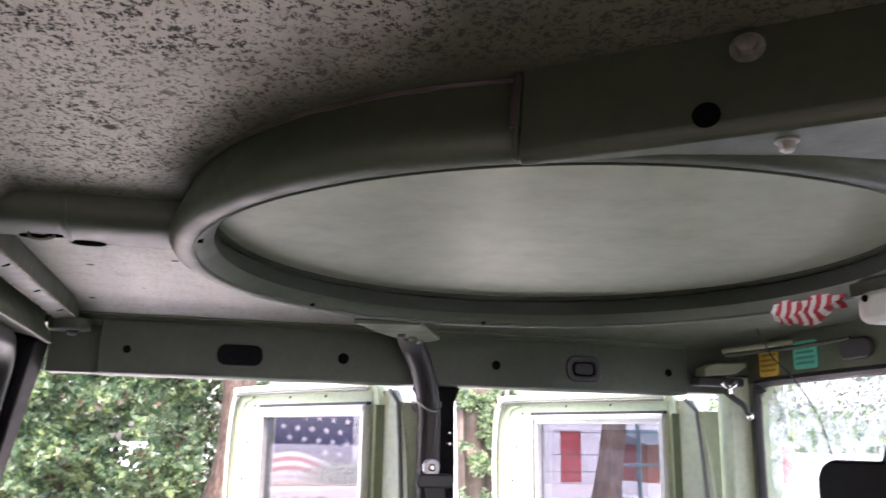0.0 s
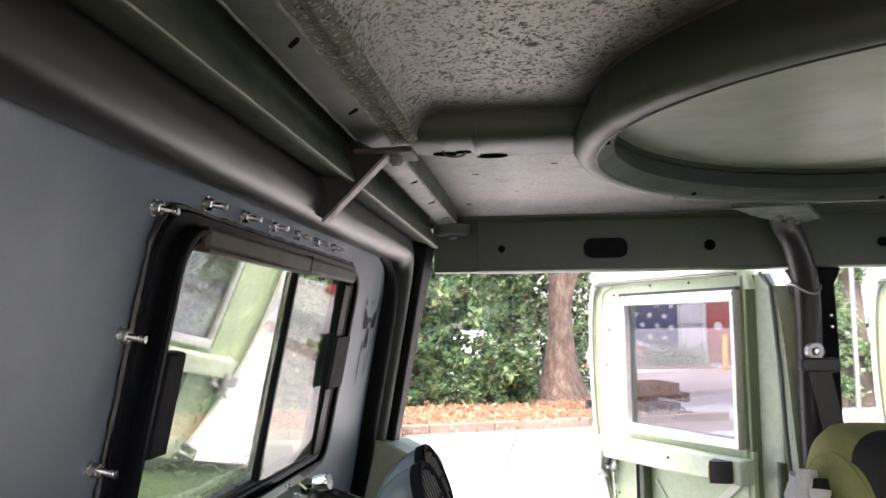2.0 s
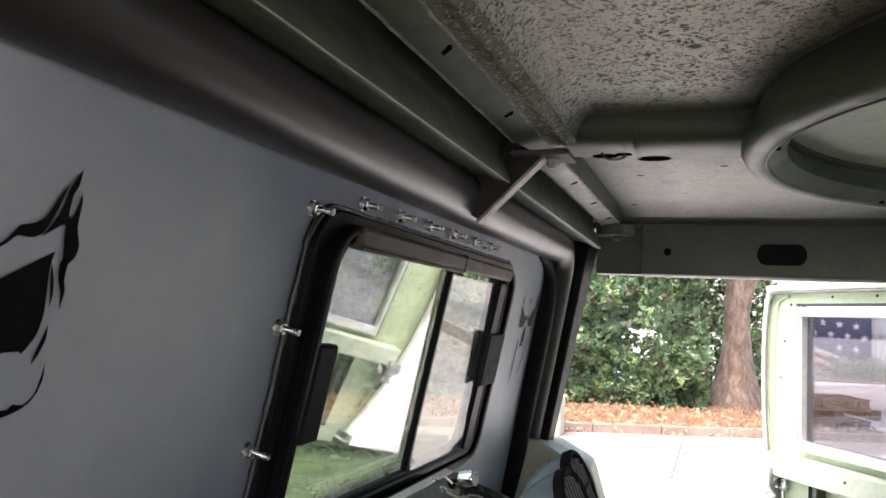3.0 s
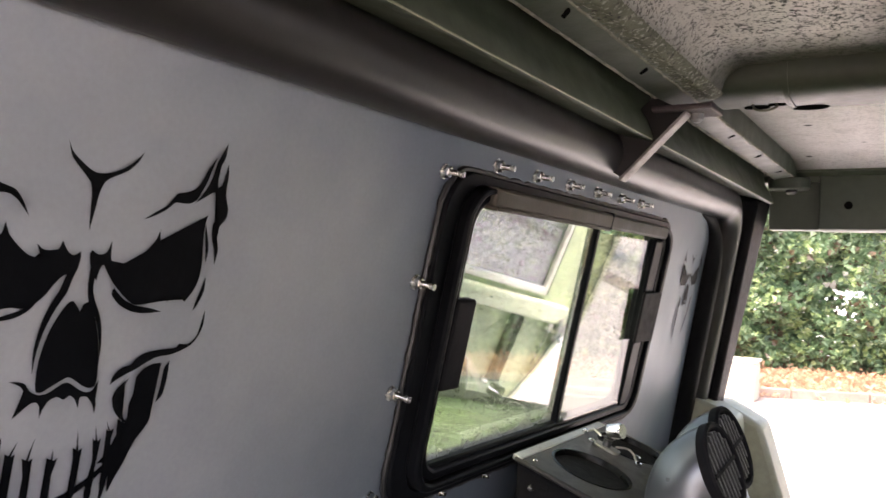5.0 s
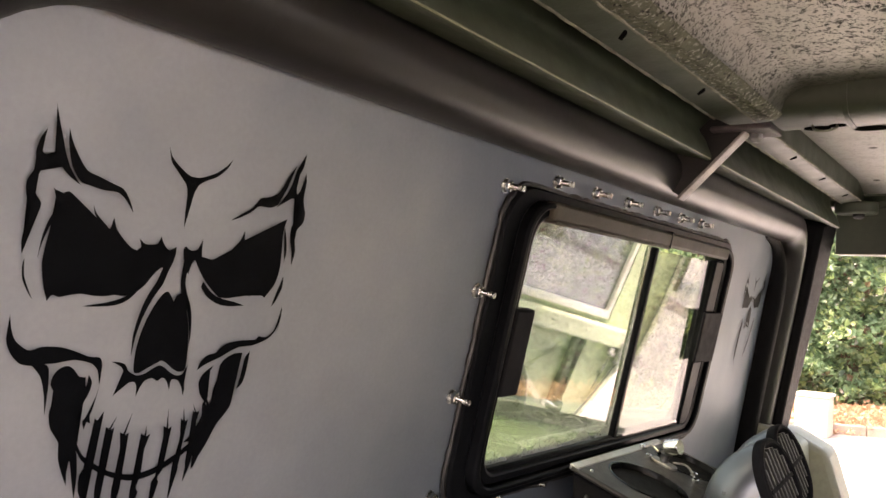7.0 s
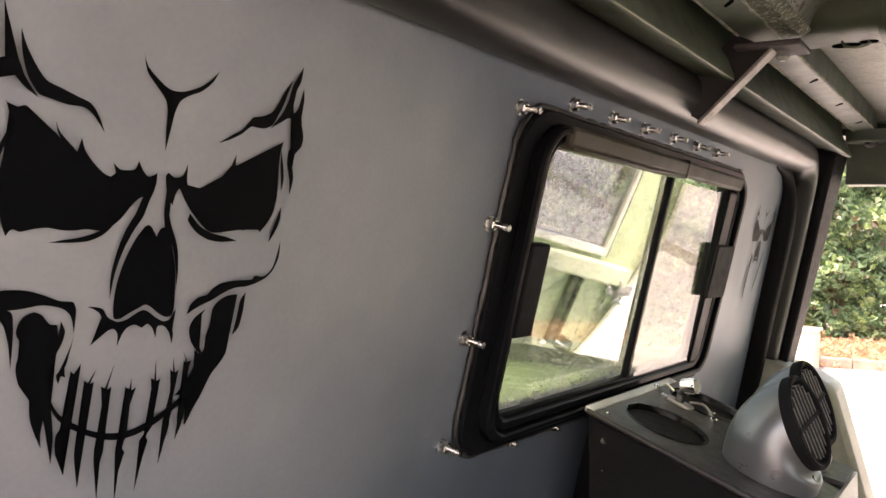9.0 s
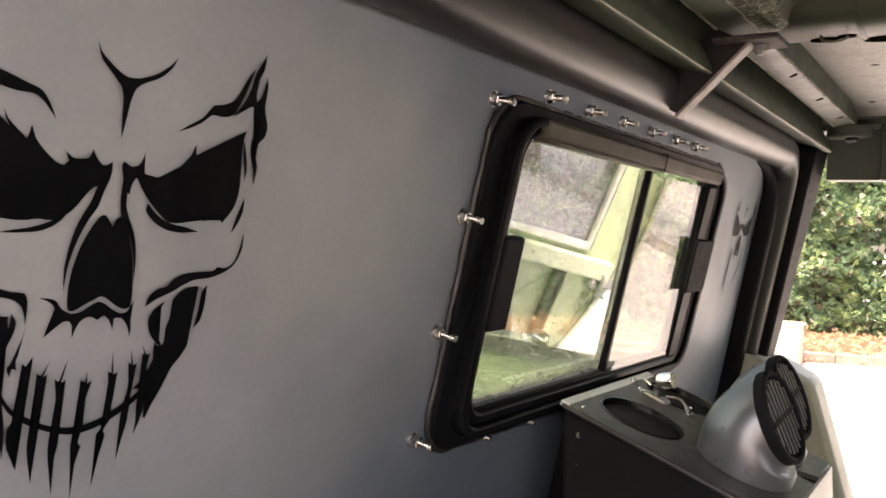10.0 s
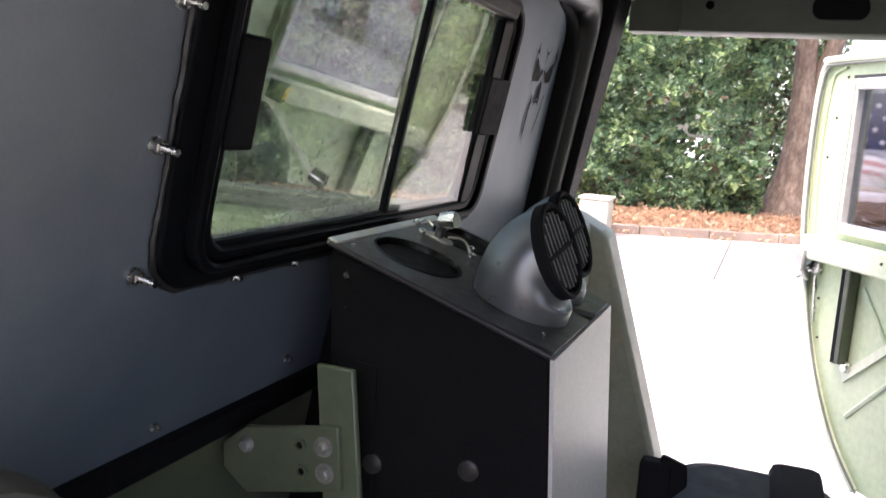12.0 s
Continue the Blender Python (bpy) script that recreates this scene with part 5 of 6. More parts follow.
for s in (-1, 1):
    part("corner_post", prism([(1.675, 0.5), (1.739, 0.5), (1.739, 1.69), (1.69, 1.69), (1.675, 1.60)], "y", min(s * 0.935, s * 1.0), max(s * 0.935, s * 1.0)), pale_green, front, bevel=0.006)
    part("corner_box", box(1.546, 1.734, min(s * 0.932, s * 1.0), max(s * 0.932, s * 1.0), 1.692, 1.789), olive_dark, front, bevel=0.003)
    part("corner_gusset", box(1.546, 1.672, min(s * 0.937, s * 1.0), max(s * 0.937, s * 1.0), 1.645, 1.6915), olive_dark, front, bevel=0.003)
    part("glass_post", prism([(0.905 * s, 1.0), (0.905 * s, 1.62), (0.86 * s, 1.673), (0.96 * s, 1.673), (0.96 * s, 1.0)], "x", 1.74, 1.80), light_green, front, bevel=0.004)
    part("glass_seal", pipe(smooth_line([(1.738, 0.908 * s, 1.05), (1.738, 0.908 * s, 1.60), (1.738, 0.885 * s, 1.655), (1.738, 0.83 * s, 1.673), (1.738, 0.1 * s, 1.673)], 5), 0.012, 8), black_rubber, front)
part("centre_post", box(1.74, 1.80, -0.03, 0.03, 1.0, 1.672), olive, front)
part("cowl", box(1.70, 2.3, -0.95, 0.95, 0.45, 1.06), olive_dark, front)
# translucent film puts the washed-out brightness of the view into the glass
thing("window_2", box(1.765, 1.770, -0.95, 0.95, 1.05, 1.672), glass_material("windshield_glass", (0.92, 0.94, 0.94), 0.04, 0.25, 0.75, lit="ShaderNodeBsdfTranslucent"), "clear windshield glass spotted with rain", "window", kind="structure")


def rain():
    """Rain drops on the upper windshield."""
    bm = bmesh.new()
    for k in range(1500):
        y, z = random.uniform(0.35, 0.90), 1.67 - abs(random.gauss(0, 0.085))
        r = random.uniform(0.0010, 0.0032)
        disc([(r, 0.0), (r * 0.8, r * 0.35), (r * 0.3, r * 0.5)], 7, bm, Matrix.Translation((1.7645, y, z)) @ pose(0, 0, 0, 0, -90, 0))
    m, n, b = nodes_of("rain_drop")
    b.inputs["Base Color"].default_value = (0.42, 0.45, 0.45, 1)
    b.inputs["Roughness"].default_value = 0.1
    return thing("rain_drops", bm, m, "rain drops on the windshield", "rain", kind="stuff")


rain()
mirror = empty("rear_view_mirror", "black oval rear-view mirror hanging at the windshield", "mirror")
part("housing", prism([(0.50 + u, 1.424 + v) for u, v in rounded(-0.14, 0.135, -0.065, 0.062, 0.055)], "x", 1.68, 1.71), console_black, mirror, bevel=0.008)
part("stem", pipe([(1.70, 0.46, 1.47), (1.735, 0.45, 1.56), (1.75, 0.45, 1.67)], 0.006, 8), black_plastic, mirror)


def sticker(y, z, w, h, colour, name, label):
    m = paint(name + "_paint", colour, tuple(c * 0.85 for c in colour), tuple(min(1, c * 1.1) for c in colour), 0.5)
    s = empty(name, label, "sticker", "header stickers")
    part("sheet", prism([(y + u, z + v) for u, v in rounded(-w / 2, w / 2, -h / 2, h / 2, 0.008)], "x", 1.7325, 1.7345), m, s)
    for k in range(4):
        part("text_bar", box(1.7318, 1.7324, y - w * (0.36 if k % 2 else 0.40), y + w * 0.4, z + h * (0.28 - 0.19 * k) - 0.003, z + h * (0.28 - 0.19 * k) + 0.003), paint(name + "_print", tuple(c * 0.45 for c in colour), tuple(c * 0.4 for c in colour), tuple(c * 0.5 for c in colour), 0.5), s)
    return s


sticker(0.843, 1.720, 0.075, 0.068, (0.78, 0.50, 0.07), "yellow_sticker", "yellow warning sticker with small print on the windshield header")
sticker(0.704, 1.727, 0.085, 0.066, (0.06, 0.42, 0.30), "teal_sticker", "teal green sticker with small print on the windshield header")
part("header_grommet", prism([(0.535 + u, 1.724 + v) for u, v in rounded(-0.05, 0.05, -0.024, 0.024, 0.022)], "x", 1.724, 1.7345), black_rubber, front, bevel=0.005)

# latch between side rail and windshield frame, with hook and rod
lt = empty("roof_latch", "dark olive roof latch with steel hook at the windshield corner", "latch")
part("arm", prism([(1.57, 1.682), (1.66, 1.692), (1.69, 1.708), (1.688, 1.722), (1.60, 1.716), (1.572, 1.704)], "y", 0.875, 0.925), olive_light, lt, bevel=0.004)
part("block", box(1.555, 1.685, 0.88, 0.925, 1.660, 1.681), black_rubber, lt, bevel=0.004)
part("hook", pipe(smooth_line([(1.615, 0.872, 1.668), (1.630, 0.868, 1.655), (1.645, 0.868, 1.660), (1.655, 0.872, 1.670)], 5), 0.006, 8), chrome, lt)
part("pin", pipe([(1.632, 0.868, 1.66), (1.634, 0.868, 1.640)], 0.006, 8), chrome, lt)
part("hook_arm", pipe(smooth_line([(1.625, 0.875, 1.645), (1.65, 0.875, 1.628), (1.675, 0.876, 1.612), (1.690, 0.878, 1.590)], 5), 0.008, 8), black_rubber, lt)
part("ball", disc([(0.004, -0.010), (0.009, -0.005), (0.010, 0.0), (0.009, 0.005), (0.004, 0.010)], 12, m=Matrix.Translation((1.691, 0.876, 1.586))), chrome, lt)
part("strut", pipe([(1.60, 0.84, 1.742), (1.70, 0.70, 1.756)], 0.007, 8), olive_light, lt)
part("rod", pipe([(1.58, 0.80, 1.728), (1.70, 0.70, 1.742), (1.73, 0.55, 1.748)], 0.005, 8), olive_dark, lt)
part("cable", pipe(smooth_line([(1.40, 0.42, 1.735), (1.55, 0.58, 1.70), (1.66, 0.66, 1.665), (1.72, 0.66, 1.58), (1.72, 0.62, 1.47)], 6), 0.0015, 6), console_black, lt)

red_cloth = paint("red_cloth", (0.45, 0.03, 0.05), (0.36, 0.02, 0.04), (0.52, 0.05, 0.07), 0.85)
white_cloth = paint("white_cloth", (0.75, 0.73, 0.72), (0.65, 0.63, 0.62), (0.8, 0.8, 0.8), 0.85)
bandana = empty("striped_cloth", "red and white striped cloth draped on the hatch ring", "cloth")


def draped(k, width=0.0118):
    """One stripe of the cloth, hanging over the ring's edge."""
    a = lambda s, t: (1.195 + 0.010 * math.sin(t * 3.1) - 0.001 * k, 0.098 - (k + s) * width + 0.022 * (1 - abs(2 * t - 1)) - 0.006, 1.719 - (0.022 + 0.016 * math.sin(math.pi * min(1, (k + s) / 12))) * t - 0.0006 * (k + s) + 0.003 * math.sin(t * 4 + k * 0.9))
    loops = [[Vector(a(s, t)) for s in np.linspace(0, 1, 5)] + [Vector(a(s, t)) + Vector((0.003, 0, 0)) for s in np.linspace(1, 0, 5)] for t in np.linspace(0, 1, 9)]
    return loft(loops, True)


for k in range(14):
    part("stripe", draped(k), red_cloth if k % 2 else white_cloth, bandana)
lamp = empty("dome_lamp", "white plastic dome lamp fixed at the hatch ring", "lamp")
part("housing", prism([(-0.115 + u, 1.690 + v) for u, v in rounded(-0.09, 0.055, -0.022, 0.022, 0.016)], "x", 1.21, 1.27), white_steel, lamp, bevel=0.008)
part("switch", disc([(0.005, 0), (0.004, 0.003)], 10, m=Matrix.Translation((1.21, -0.078, 1.702)) @ pose(0, 0, 0, 0, -90, 0)), hole_black, lamp)
part("bracket", box(1.22, 1.26, -0.13, -0.04, 1.710, 1.728), olive_dark, lamp)

# ---- outdoors ----
SLOPE = 0.42


def ground_materials():
    out = []
    m, n, b = nodes_of("concrete_drive")
    col = ramp(n, noise_of(n, 0.35, 6), [(0.3, (0.46, 0.45, 0.44)), (0.55, (0.545, 0.535, 0.52)), (0.75, (0.61, 0.60, 0.585))])
    col = blend(n, 0.6, col, ramp(n, noise_of(n, 14, 8, 0.7), [(0.3, 0.8), (0.6, 1.0)]), "MULTIPLY")
    n.links.new(col, b.inputs["Base Color"])
    n.links.new(ramp(n, noise_of(n, 0.9, 5), [(0.35, 0.35), (0.6, 0.75)]), b.inputs["Roughness"])
    b.inputs["Specular IOR Level"].default_value = 0.2
    bump(n, b, noise_of(n, 60, 4), 0.3, 0.004)
    out.append(m)
    m, n, b = nodes_of("leaf_litter_soil")
    col = ramp(n, noise_of(n, 5, 8, 0.75), [(0.3, (0.13, 0.075, 0.05)), (0.5, (0.28, 0.165, 0.105)), (0.7, (0.40, 0.27, 0.19))])
    n.links.new(col, b.inputs["Base Color"])
    b.inputs["Roughness"].default_value = 0.9
    bump(n, b, noise_of(n, 18, 6), 0.8, 0.03)
    out.append(m)
    return out


concrete, litter = ground_materials()
kerb_mat = paint("kerb_concrete", (0.24, 0.18, 0.145), (0.15, 0.11, 0.09), (0.33, 0.265, 0.22), 0.85, big=1.5, small=30)
thing("ground", box(-600, 600, -600, 600, -0.3, 0.0), concrete, "pale concrete driveway and yard around the truck", "ground", kind="structure", smooth=False)
KERB = pose(-0.4, 11.35, 0, 0, 0, math.degrees(math.atan(SLOPE)))
bed = bmesh.new()
prism([(-30, 0.145), (3.4, 0.145), (3.6, 1.2), (3.3, 5.0), (-30, 6.0)], "z", -0.1, 0.115, bed)
thing("planting_bed", bed, litter, "raised bed of brown leaf litter under the hedge", "planting bed", kind="structure", smooth=False, m=KERB)
gutter_mat = paint("pinkish_gutter_concrete", (0.26, 0.215, 0.21), (0.20, 0.165, 0.16), (0.32, 0.27, 0.265), 0.8, big=0.7, small=12)
thing("gutter", prism([(-30, -1.15), (30, -1.15), (30, -0.012), (-30, -0.012)], "z", -0.1, 0.005), gutter_mat, "pinkish worn concrete gutter strip along the kerb", "gutter", kind="structure", smooth=False, m=KERB)
thing("expansion_joint", box(-0.112, -0.088, 7.9, 11.2, -0.1, 0.009), paint("joint_dirt", (0.10, 0.085, 0.08), (0.07, 0.06, 0.055), (0.14, 0.12, 0.11), 0.9), "dark dirty expansion joint in the concrete driveway", "joint", kind="structure", smooth=False)
kerb = empty("kerb", "weathered concrete kerb stones edging the planting bed", "kerb", kind="structure", m=KERB)
for k in range(-12, 4):
    x = k * 1.0
    part("kerb_stone", box(x + 0.006, x + 0.994, 0.0 + random.uniform(-0.01, 0.01), 0.145, -0.05, 0.125 + random.uniform(-0.008, 0.008)), kerb_mat, kerb, bevel=0.015)


def leaf_cloud(name, spots, sizes, mats, label, category, parent=None, tone=None):
    """Many small folded leaves as one mesh, two triangles each; tone from 0 to 1 picks along the list of materials."""
    n = len(spots)
    rng = np.random.default_rng(len(name) + n)
    u = rng.normal(size=(n, 3))
    u /= np.linalg.norm(u, axis=1)[:, None]
    w = np.cross(u, rng.normal(size=(n, 3)))
    w /= np.linalg.norm(w, axis=1)[:, None]
    L, W = sizes[:, None], sizes[:, None] * 0.33
    fold = np.cross(u, w) * W * 0.5
    verts = np.stack([spots - u * L * 0.5, spots + w * W + fold, spots + u * L * 0.5, spots - w * W + fold], 1).reshape(-1, 3)
    i = np.arange(n)[:, None] * 4
    faces = np.concatenate([np.hstack([i, i + 1, i + 2]), np.hstack([i, i + 2, i + 3])])
    me = bpy.data.meshes.new(name)
    me.from_pydata(verts.tolist(), [], faces.tolist())
    for m in mats:
        me.materials.append(m)
    pick = rng.integers(0, len(mats), n) if tone is None else np.clip(((tone + rng.normal(0, 0.16, n)) * len(mats)).astype(int), 0, len(mats) - 1)
    me.polygons.foreach_set("material_index", np.concatenate([pick, pick]).astype(np.int32))
    ob = new(name, me)
    if parent is not None:
        ob.parent = parent
        return tagged(ob, label) if label else ob
    return tagged(ob, label, category, "", "stuff")


def leaf_material(name, a, b_, c):
    m, n, b = nodes_of(name)
    g = n.nodes.new("ShaderNodeNewGeometry")
    n.links.new(ramp(n, g.outputs["Random Per Island"], [(0.0, a), (0.5, b_), (1.0, c)]), b.inputs["Base Color"])
    b.inputs["Roughness"].default_value = 0.45
    tr = n.nodes.new("ShaderNodeBsdfTranslucent")
    tr.inputs[0].default_value = (*[min(1, v * 1.8) for v in c], 1)
    mix = n.nodes.new("ShaderNodeMixShader")
    mix.inputs[0].default_value = 0.35
    n.links.new(b.outputs[0], mix.inputs[1])
    n.links.new(tr.outputs[0], mix.inputs[2])
    n.links.new(mix.outputs[0], n.nodes["Material Output"].inputs[0])
    return m


green_leaf = leaf_material("green_leaf", (0.022, 0.05, 0.022), (0.065, 0.125, 0.06), (0.16, 0.24, 0.14))
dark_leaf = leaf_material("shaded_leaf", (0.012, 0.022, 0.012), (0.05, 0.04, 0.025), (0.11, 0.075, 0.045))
pale_leaf = leaf_material("pale_leaf", (0.14, 0.19, 0.115), (0.24, 0.30, 0.19), (0.38, 0.43, 0.31))
young_leaf = leaf_material("young_leaf", (0.13, 0.20, 0.08), (0.20, 0.29, 0.125), (0.32, 0.40, 0.20))
dry_leaf = leaf_material("dry_leaf", (0.14, 0.08, 0.05), (0.28, 0.17, 0.105), (0.44, 0.30, 0.21))


def hedge():
    rng = np.random.default_rng(4)
    n = 118000
    x = rng.uniform(-9.0, 1.95, n)
    z = rng.uniform(0.05, 5.4, n)
    lump = np.array([noise.noise((a * 0.8, c * 0.8, 1.0)) * 0.45 + noise.noise((a * 2.3, c * 2.3, 5.0)) * 0.38 for a, c in zip(x, z)])
    gap = np.array([0.30 * noise.noise((a * 1.3, c * 1.5, 9.0)) + 1.0 * noise.noise((a * 6.5, c * 6.5, 12.0)) for a, c in zip(x, z)])
    y = 2.6 + lump + rng.exponential(0.22, n) - 0.1 * z
    hole = 1.2 * np.exp(-((z - 1.5) / 0.6) ** 2) * np.exp(-((x - 1.0) / 1.1) ** 2) + 0.30 * np.exp(-((z - 1.9) / 0.9) ** 2)
    edge = np.array([1.68 + 0.22 * noise.noise((c * 1.7, 4.0, 2.0)) + 0.1 * noise.noise((c * 6, 1.0, 7.0)) for c in z])
    keep = (gap > -0.80 + 0.74 * hole + rng.normal(0, 0.05, n)) & (x < edge)
    pts = np.stack([x, y, z + 0.1], 1)[keep]
    c, s = math.cos(math.atan(SLOPE)), math.sin(math.atan(SLOPE))
    world_pts = np.stack([-0.4 + pts[:, 0] * c - pts[:, 1] * s, 11.35 + pts[:, 0] * s + pts[:, 1] * c, pts[:, 2]], 1)
    # light and shade put into leaf choice: paler clumps, darker leaves deeper in
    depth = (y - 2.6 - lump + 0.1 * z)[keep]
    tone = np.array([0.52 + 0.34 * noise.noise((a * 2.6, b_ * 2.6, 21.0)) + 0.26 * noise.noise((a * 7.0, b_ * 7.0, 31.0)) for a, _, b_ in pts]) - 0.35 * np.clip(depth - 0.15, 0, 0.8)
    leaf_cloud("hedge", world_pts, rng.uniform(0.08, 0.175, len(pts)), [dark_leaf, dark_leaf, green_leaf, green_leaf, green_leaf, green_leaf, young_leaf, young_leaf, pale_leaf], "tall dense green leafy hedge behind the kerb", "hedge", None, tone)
    m = 15000
    x, z = rng.uniform(1.5, 4.0, m), rng.uniform(0.1, 5.4, m)
    y = 4.7 + np.array([0.5 * noise.noise((a * 1.1, c_ * 1.1, 3.0)) for a, c_ in zip(x, z)]) + rng.exponential(0.25, m)
    back_pts = np.stack([-0.4 + x * c - y * s, 11.35 + x * s + y * c, z], 1)
    leaf_cloud("rear_hedge", back_pts, rng.uniform(0.07, 0.16, m), [green_leaf, green_leaf, young_leaf, dark_leaf], "green leafy shrubs behind the tree", "hedge")
    n = 9000
    x, t = rng.uniform(-9, 3.3, n), rng.uniform(0.05, 3.6, n)
    t = np.where(x > -1.5, t - 0.20 * rng.random(n), t)
    pts = np.stack([x, t, np.where(t > -0.01, 0.135, 0.02) + rng.exponential(0.02, n)], 1)
    world_pts = np.stack([-0.4 + pts[:, 0] * c - pts[:, 1] * s, 11.35 + pts[:, 0] * s + pts[:, 1] * c, pts[:, 2]], 1)
    leaf_cloud("fallen_leaves", world_pts, rng.uniform(0.06, 0.13, n), [dry_leaf], "brown fallen leaves covering the bed beside the kerb", "leaves")


hedge()


def bark_material():
    m, n, b = nodes_of("tree_bark")
    col = ramp(n, noise_of(n, 9, 9, 0.75, (1.0, 1.0, 0.35)), [(0.32, (0.05, 0.034, 0.027)), (0.5, (0.15, 0.105, 0.08)), (0.68, (0.28, 0.215, 0.175))])
    n.links.new(col, b.inputs["Base Color"])
    b.inputs["Roughness"].default_value = 0.9
    bump(n, b, noise_of(n, 14, 8, 0.7, (1.0, 1.0, 0.3)), 1.0, 0.05)
    return m


bark = bark_material()


def tree(x, y, r, height, label, lean=0.0, crown=9000, z0=0.1, flare=2.2):
    t = empty("tree", label, "tree", "trees", m=Matrix.Translation((x, y, z0)))
    seg, loops = 20, []
    for h in np.linspace(-0.15, height, 26):
        rad = r * (1.0 - 0.10 * h / height) + r * flare * math.exp(-max(h, 0.05) / 0.68)
        cx = lean * h + 0.05 * math.sin(h * 1.1)
        loops.append([(cx + rad * (1 + 0.10 * math.sin(5 * TAU * k / seg + 1) * math.exp(-h / 0.7) + 0.05 * noise.noise((math.cos(TAU * k / seg) * 2, math.sin(TAU * k / seg) * 2, h * 1.5))) * math.cos(TAU * k / seg), rad * math.sin(TAU * k / seg), h) for k in range(seg)])
    part("trunk", loft(loops, True), bark, t)
    rng = np.random.default_rng(int(abs(x) * 10) + 3)
    tips = []
    for k in range(7):
        a, h = k * 2.4, height * (0.62 + 0.05 * k)
        tip = (lean * h + math.cos(a) * 2.2, math.sin(a) * 2.2, h + 1.5)
        part("limb", pipe(smooth_line([(lean * h, 0, h), (lean * h + math.cos(a) * 1.0, math.sin(a) * 1.0, h + 0.5), tip], 4), [r * 0.35 * (1 - 0.1 * i) for i in range(9)], 8), bark, t)
        tips.append(tip)
    base = np.array(tips)[rng.integers(0, len(tips), crown)]
    pts = base + rng.normal(0, 0.9, (crown, 3)) * np.array([1.2, 1.2, 0.7])
    leaf_cloud("crown", pts, rng.uniform(0.10, 0.2, crown), [green_leaf, young_leaf], "", "", t)
    return t


first = tree(0.62, 15.0, 0.185, 6.5, "tall forked tree with a thick flared brown trunk beside the hedge")
part("fork", pipe(smooth_line([(0.05, 0.02, 1.55), (0.20, 0.03, 2.2), (0.46, 0.05, 3.1), (0.85, 0.1, 4.6), (1.3, 0.1, 6.2)], 5), [0.17 - 0.003 * i for i in range(21)], 16), bark, first)
tree(7.05, 13.0, 0.22, 6.0, "leaning brown tree trunk in the yard", 0.14, 6000, 0.0, 0.5)

utility = empty("utility_box", "pale cream utility box on the ground near the kerb", "utility box")
part("cabinet", box(-2.05, -1.66, 10.2, 10.6, 0.0, 0.50), paint("cream_paint", (0.46, 0.42, 0.33), (0.40, 0.36, 0.28), (0.52, 0.48, 0.39), 0.6), utility, bevel=0.02)
part("lid", box(-2.07, -1.64, 10.18, 10.62, 0.50, 0.54), paint("cream_lid", (0.50, 0.46, 0.38), (0.43, 0.39, 0.32), (0.56, 0.52, 0.43), 0.6), utility, bevel=0.01)

wood = paint("weathered_wood", (0.060, 0.064, 0.078), (0.034, 0.037, 0.046), (0.10, 0.105, 0.12), 0.9, big=2, small=25, spec=0.1)


def pallets(x, y, turn):
    for k in range(4):
        p = empty("wooden_pallet", "weathered grey wooden pallet in a rough stack", "pallet", "stacked pallets", m=pose(x + random.uniform(-0.12, 0.12), y + random.uniform(-0.08, 0.08), k * 0.152, 0, 0, turn + random.uniform(-7, 7)))
        for j in range(3):
            part("runner", box(-0.6, 0.6, -0.5 + j * 0.45, -0.40 + j * 0.45, 0.108, 0.1265), wood, p)
            for i in range(3):
                part("block", box(-0.6 + i * 0.53, -0.46 + i * 0.53, -0.5 + j * 0.45, -0.40 + j * 0.45, 0.018, 0.107), wood, p)
        for j in range(6):
            part("board", box(-0.6 + j * 0.222, -0.5 + j * 0.222, -0.5, 0.5, 0.128, 0.146), wood, p)
        for j in range(3):
            part("board", box(-0.6 + j * 0.55, -0.5 + j * 0.55, -0.5, 0.5, 0.0, 0.017), wood, p)


pallets(1.85, 13.0, 20)


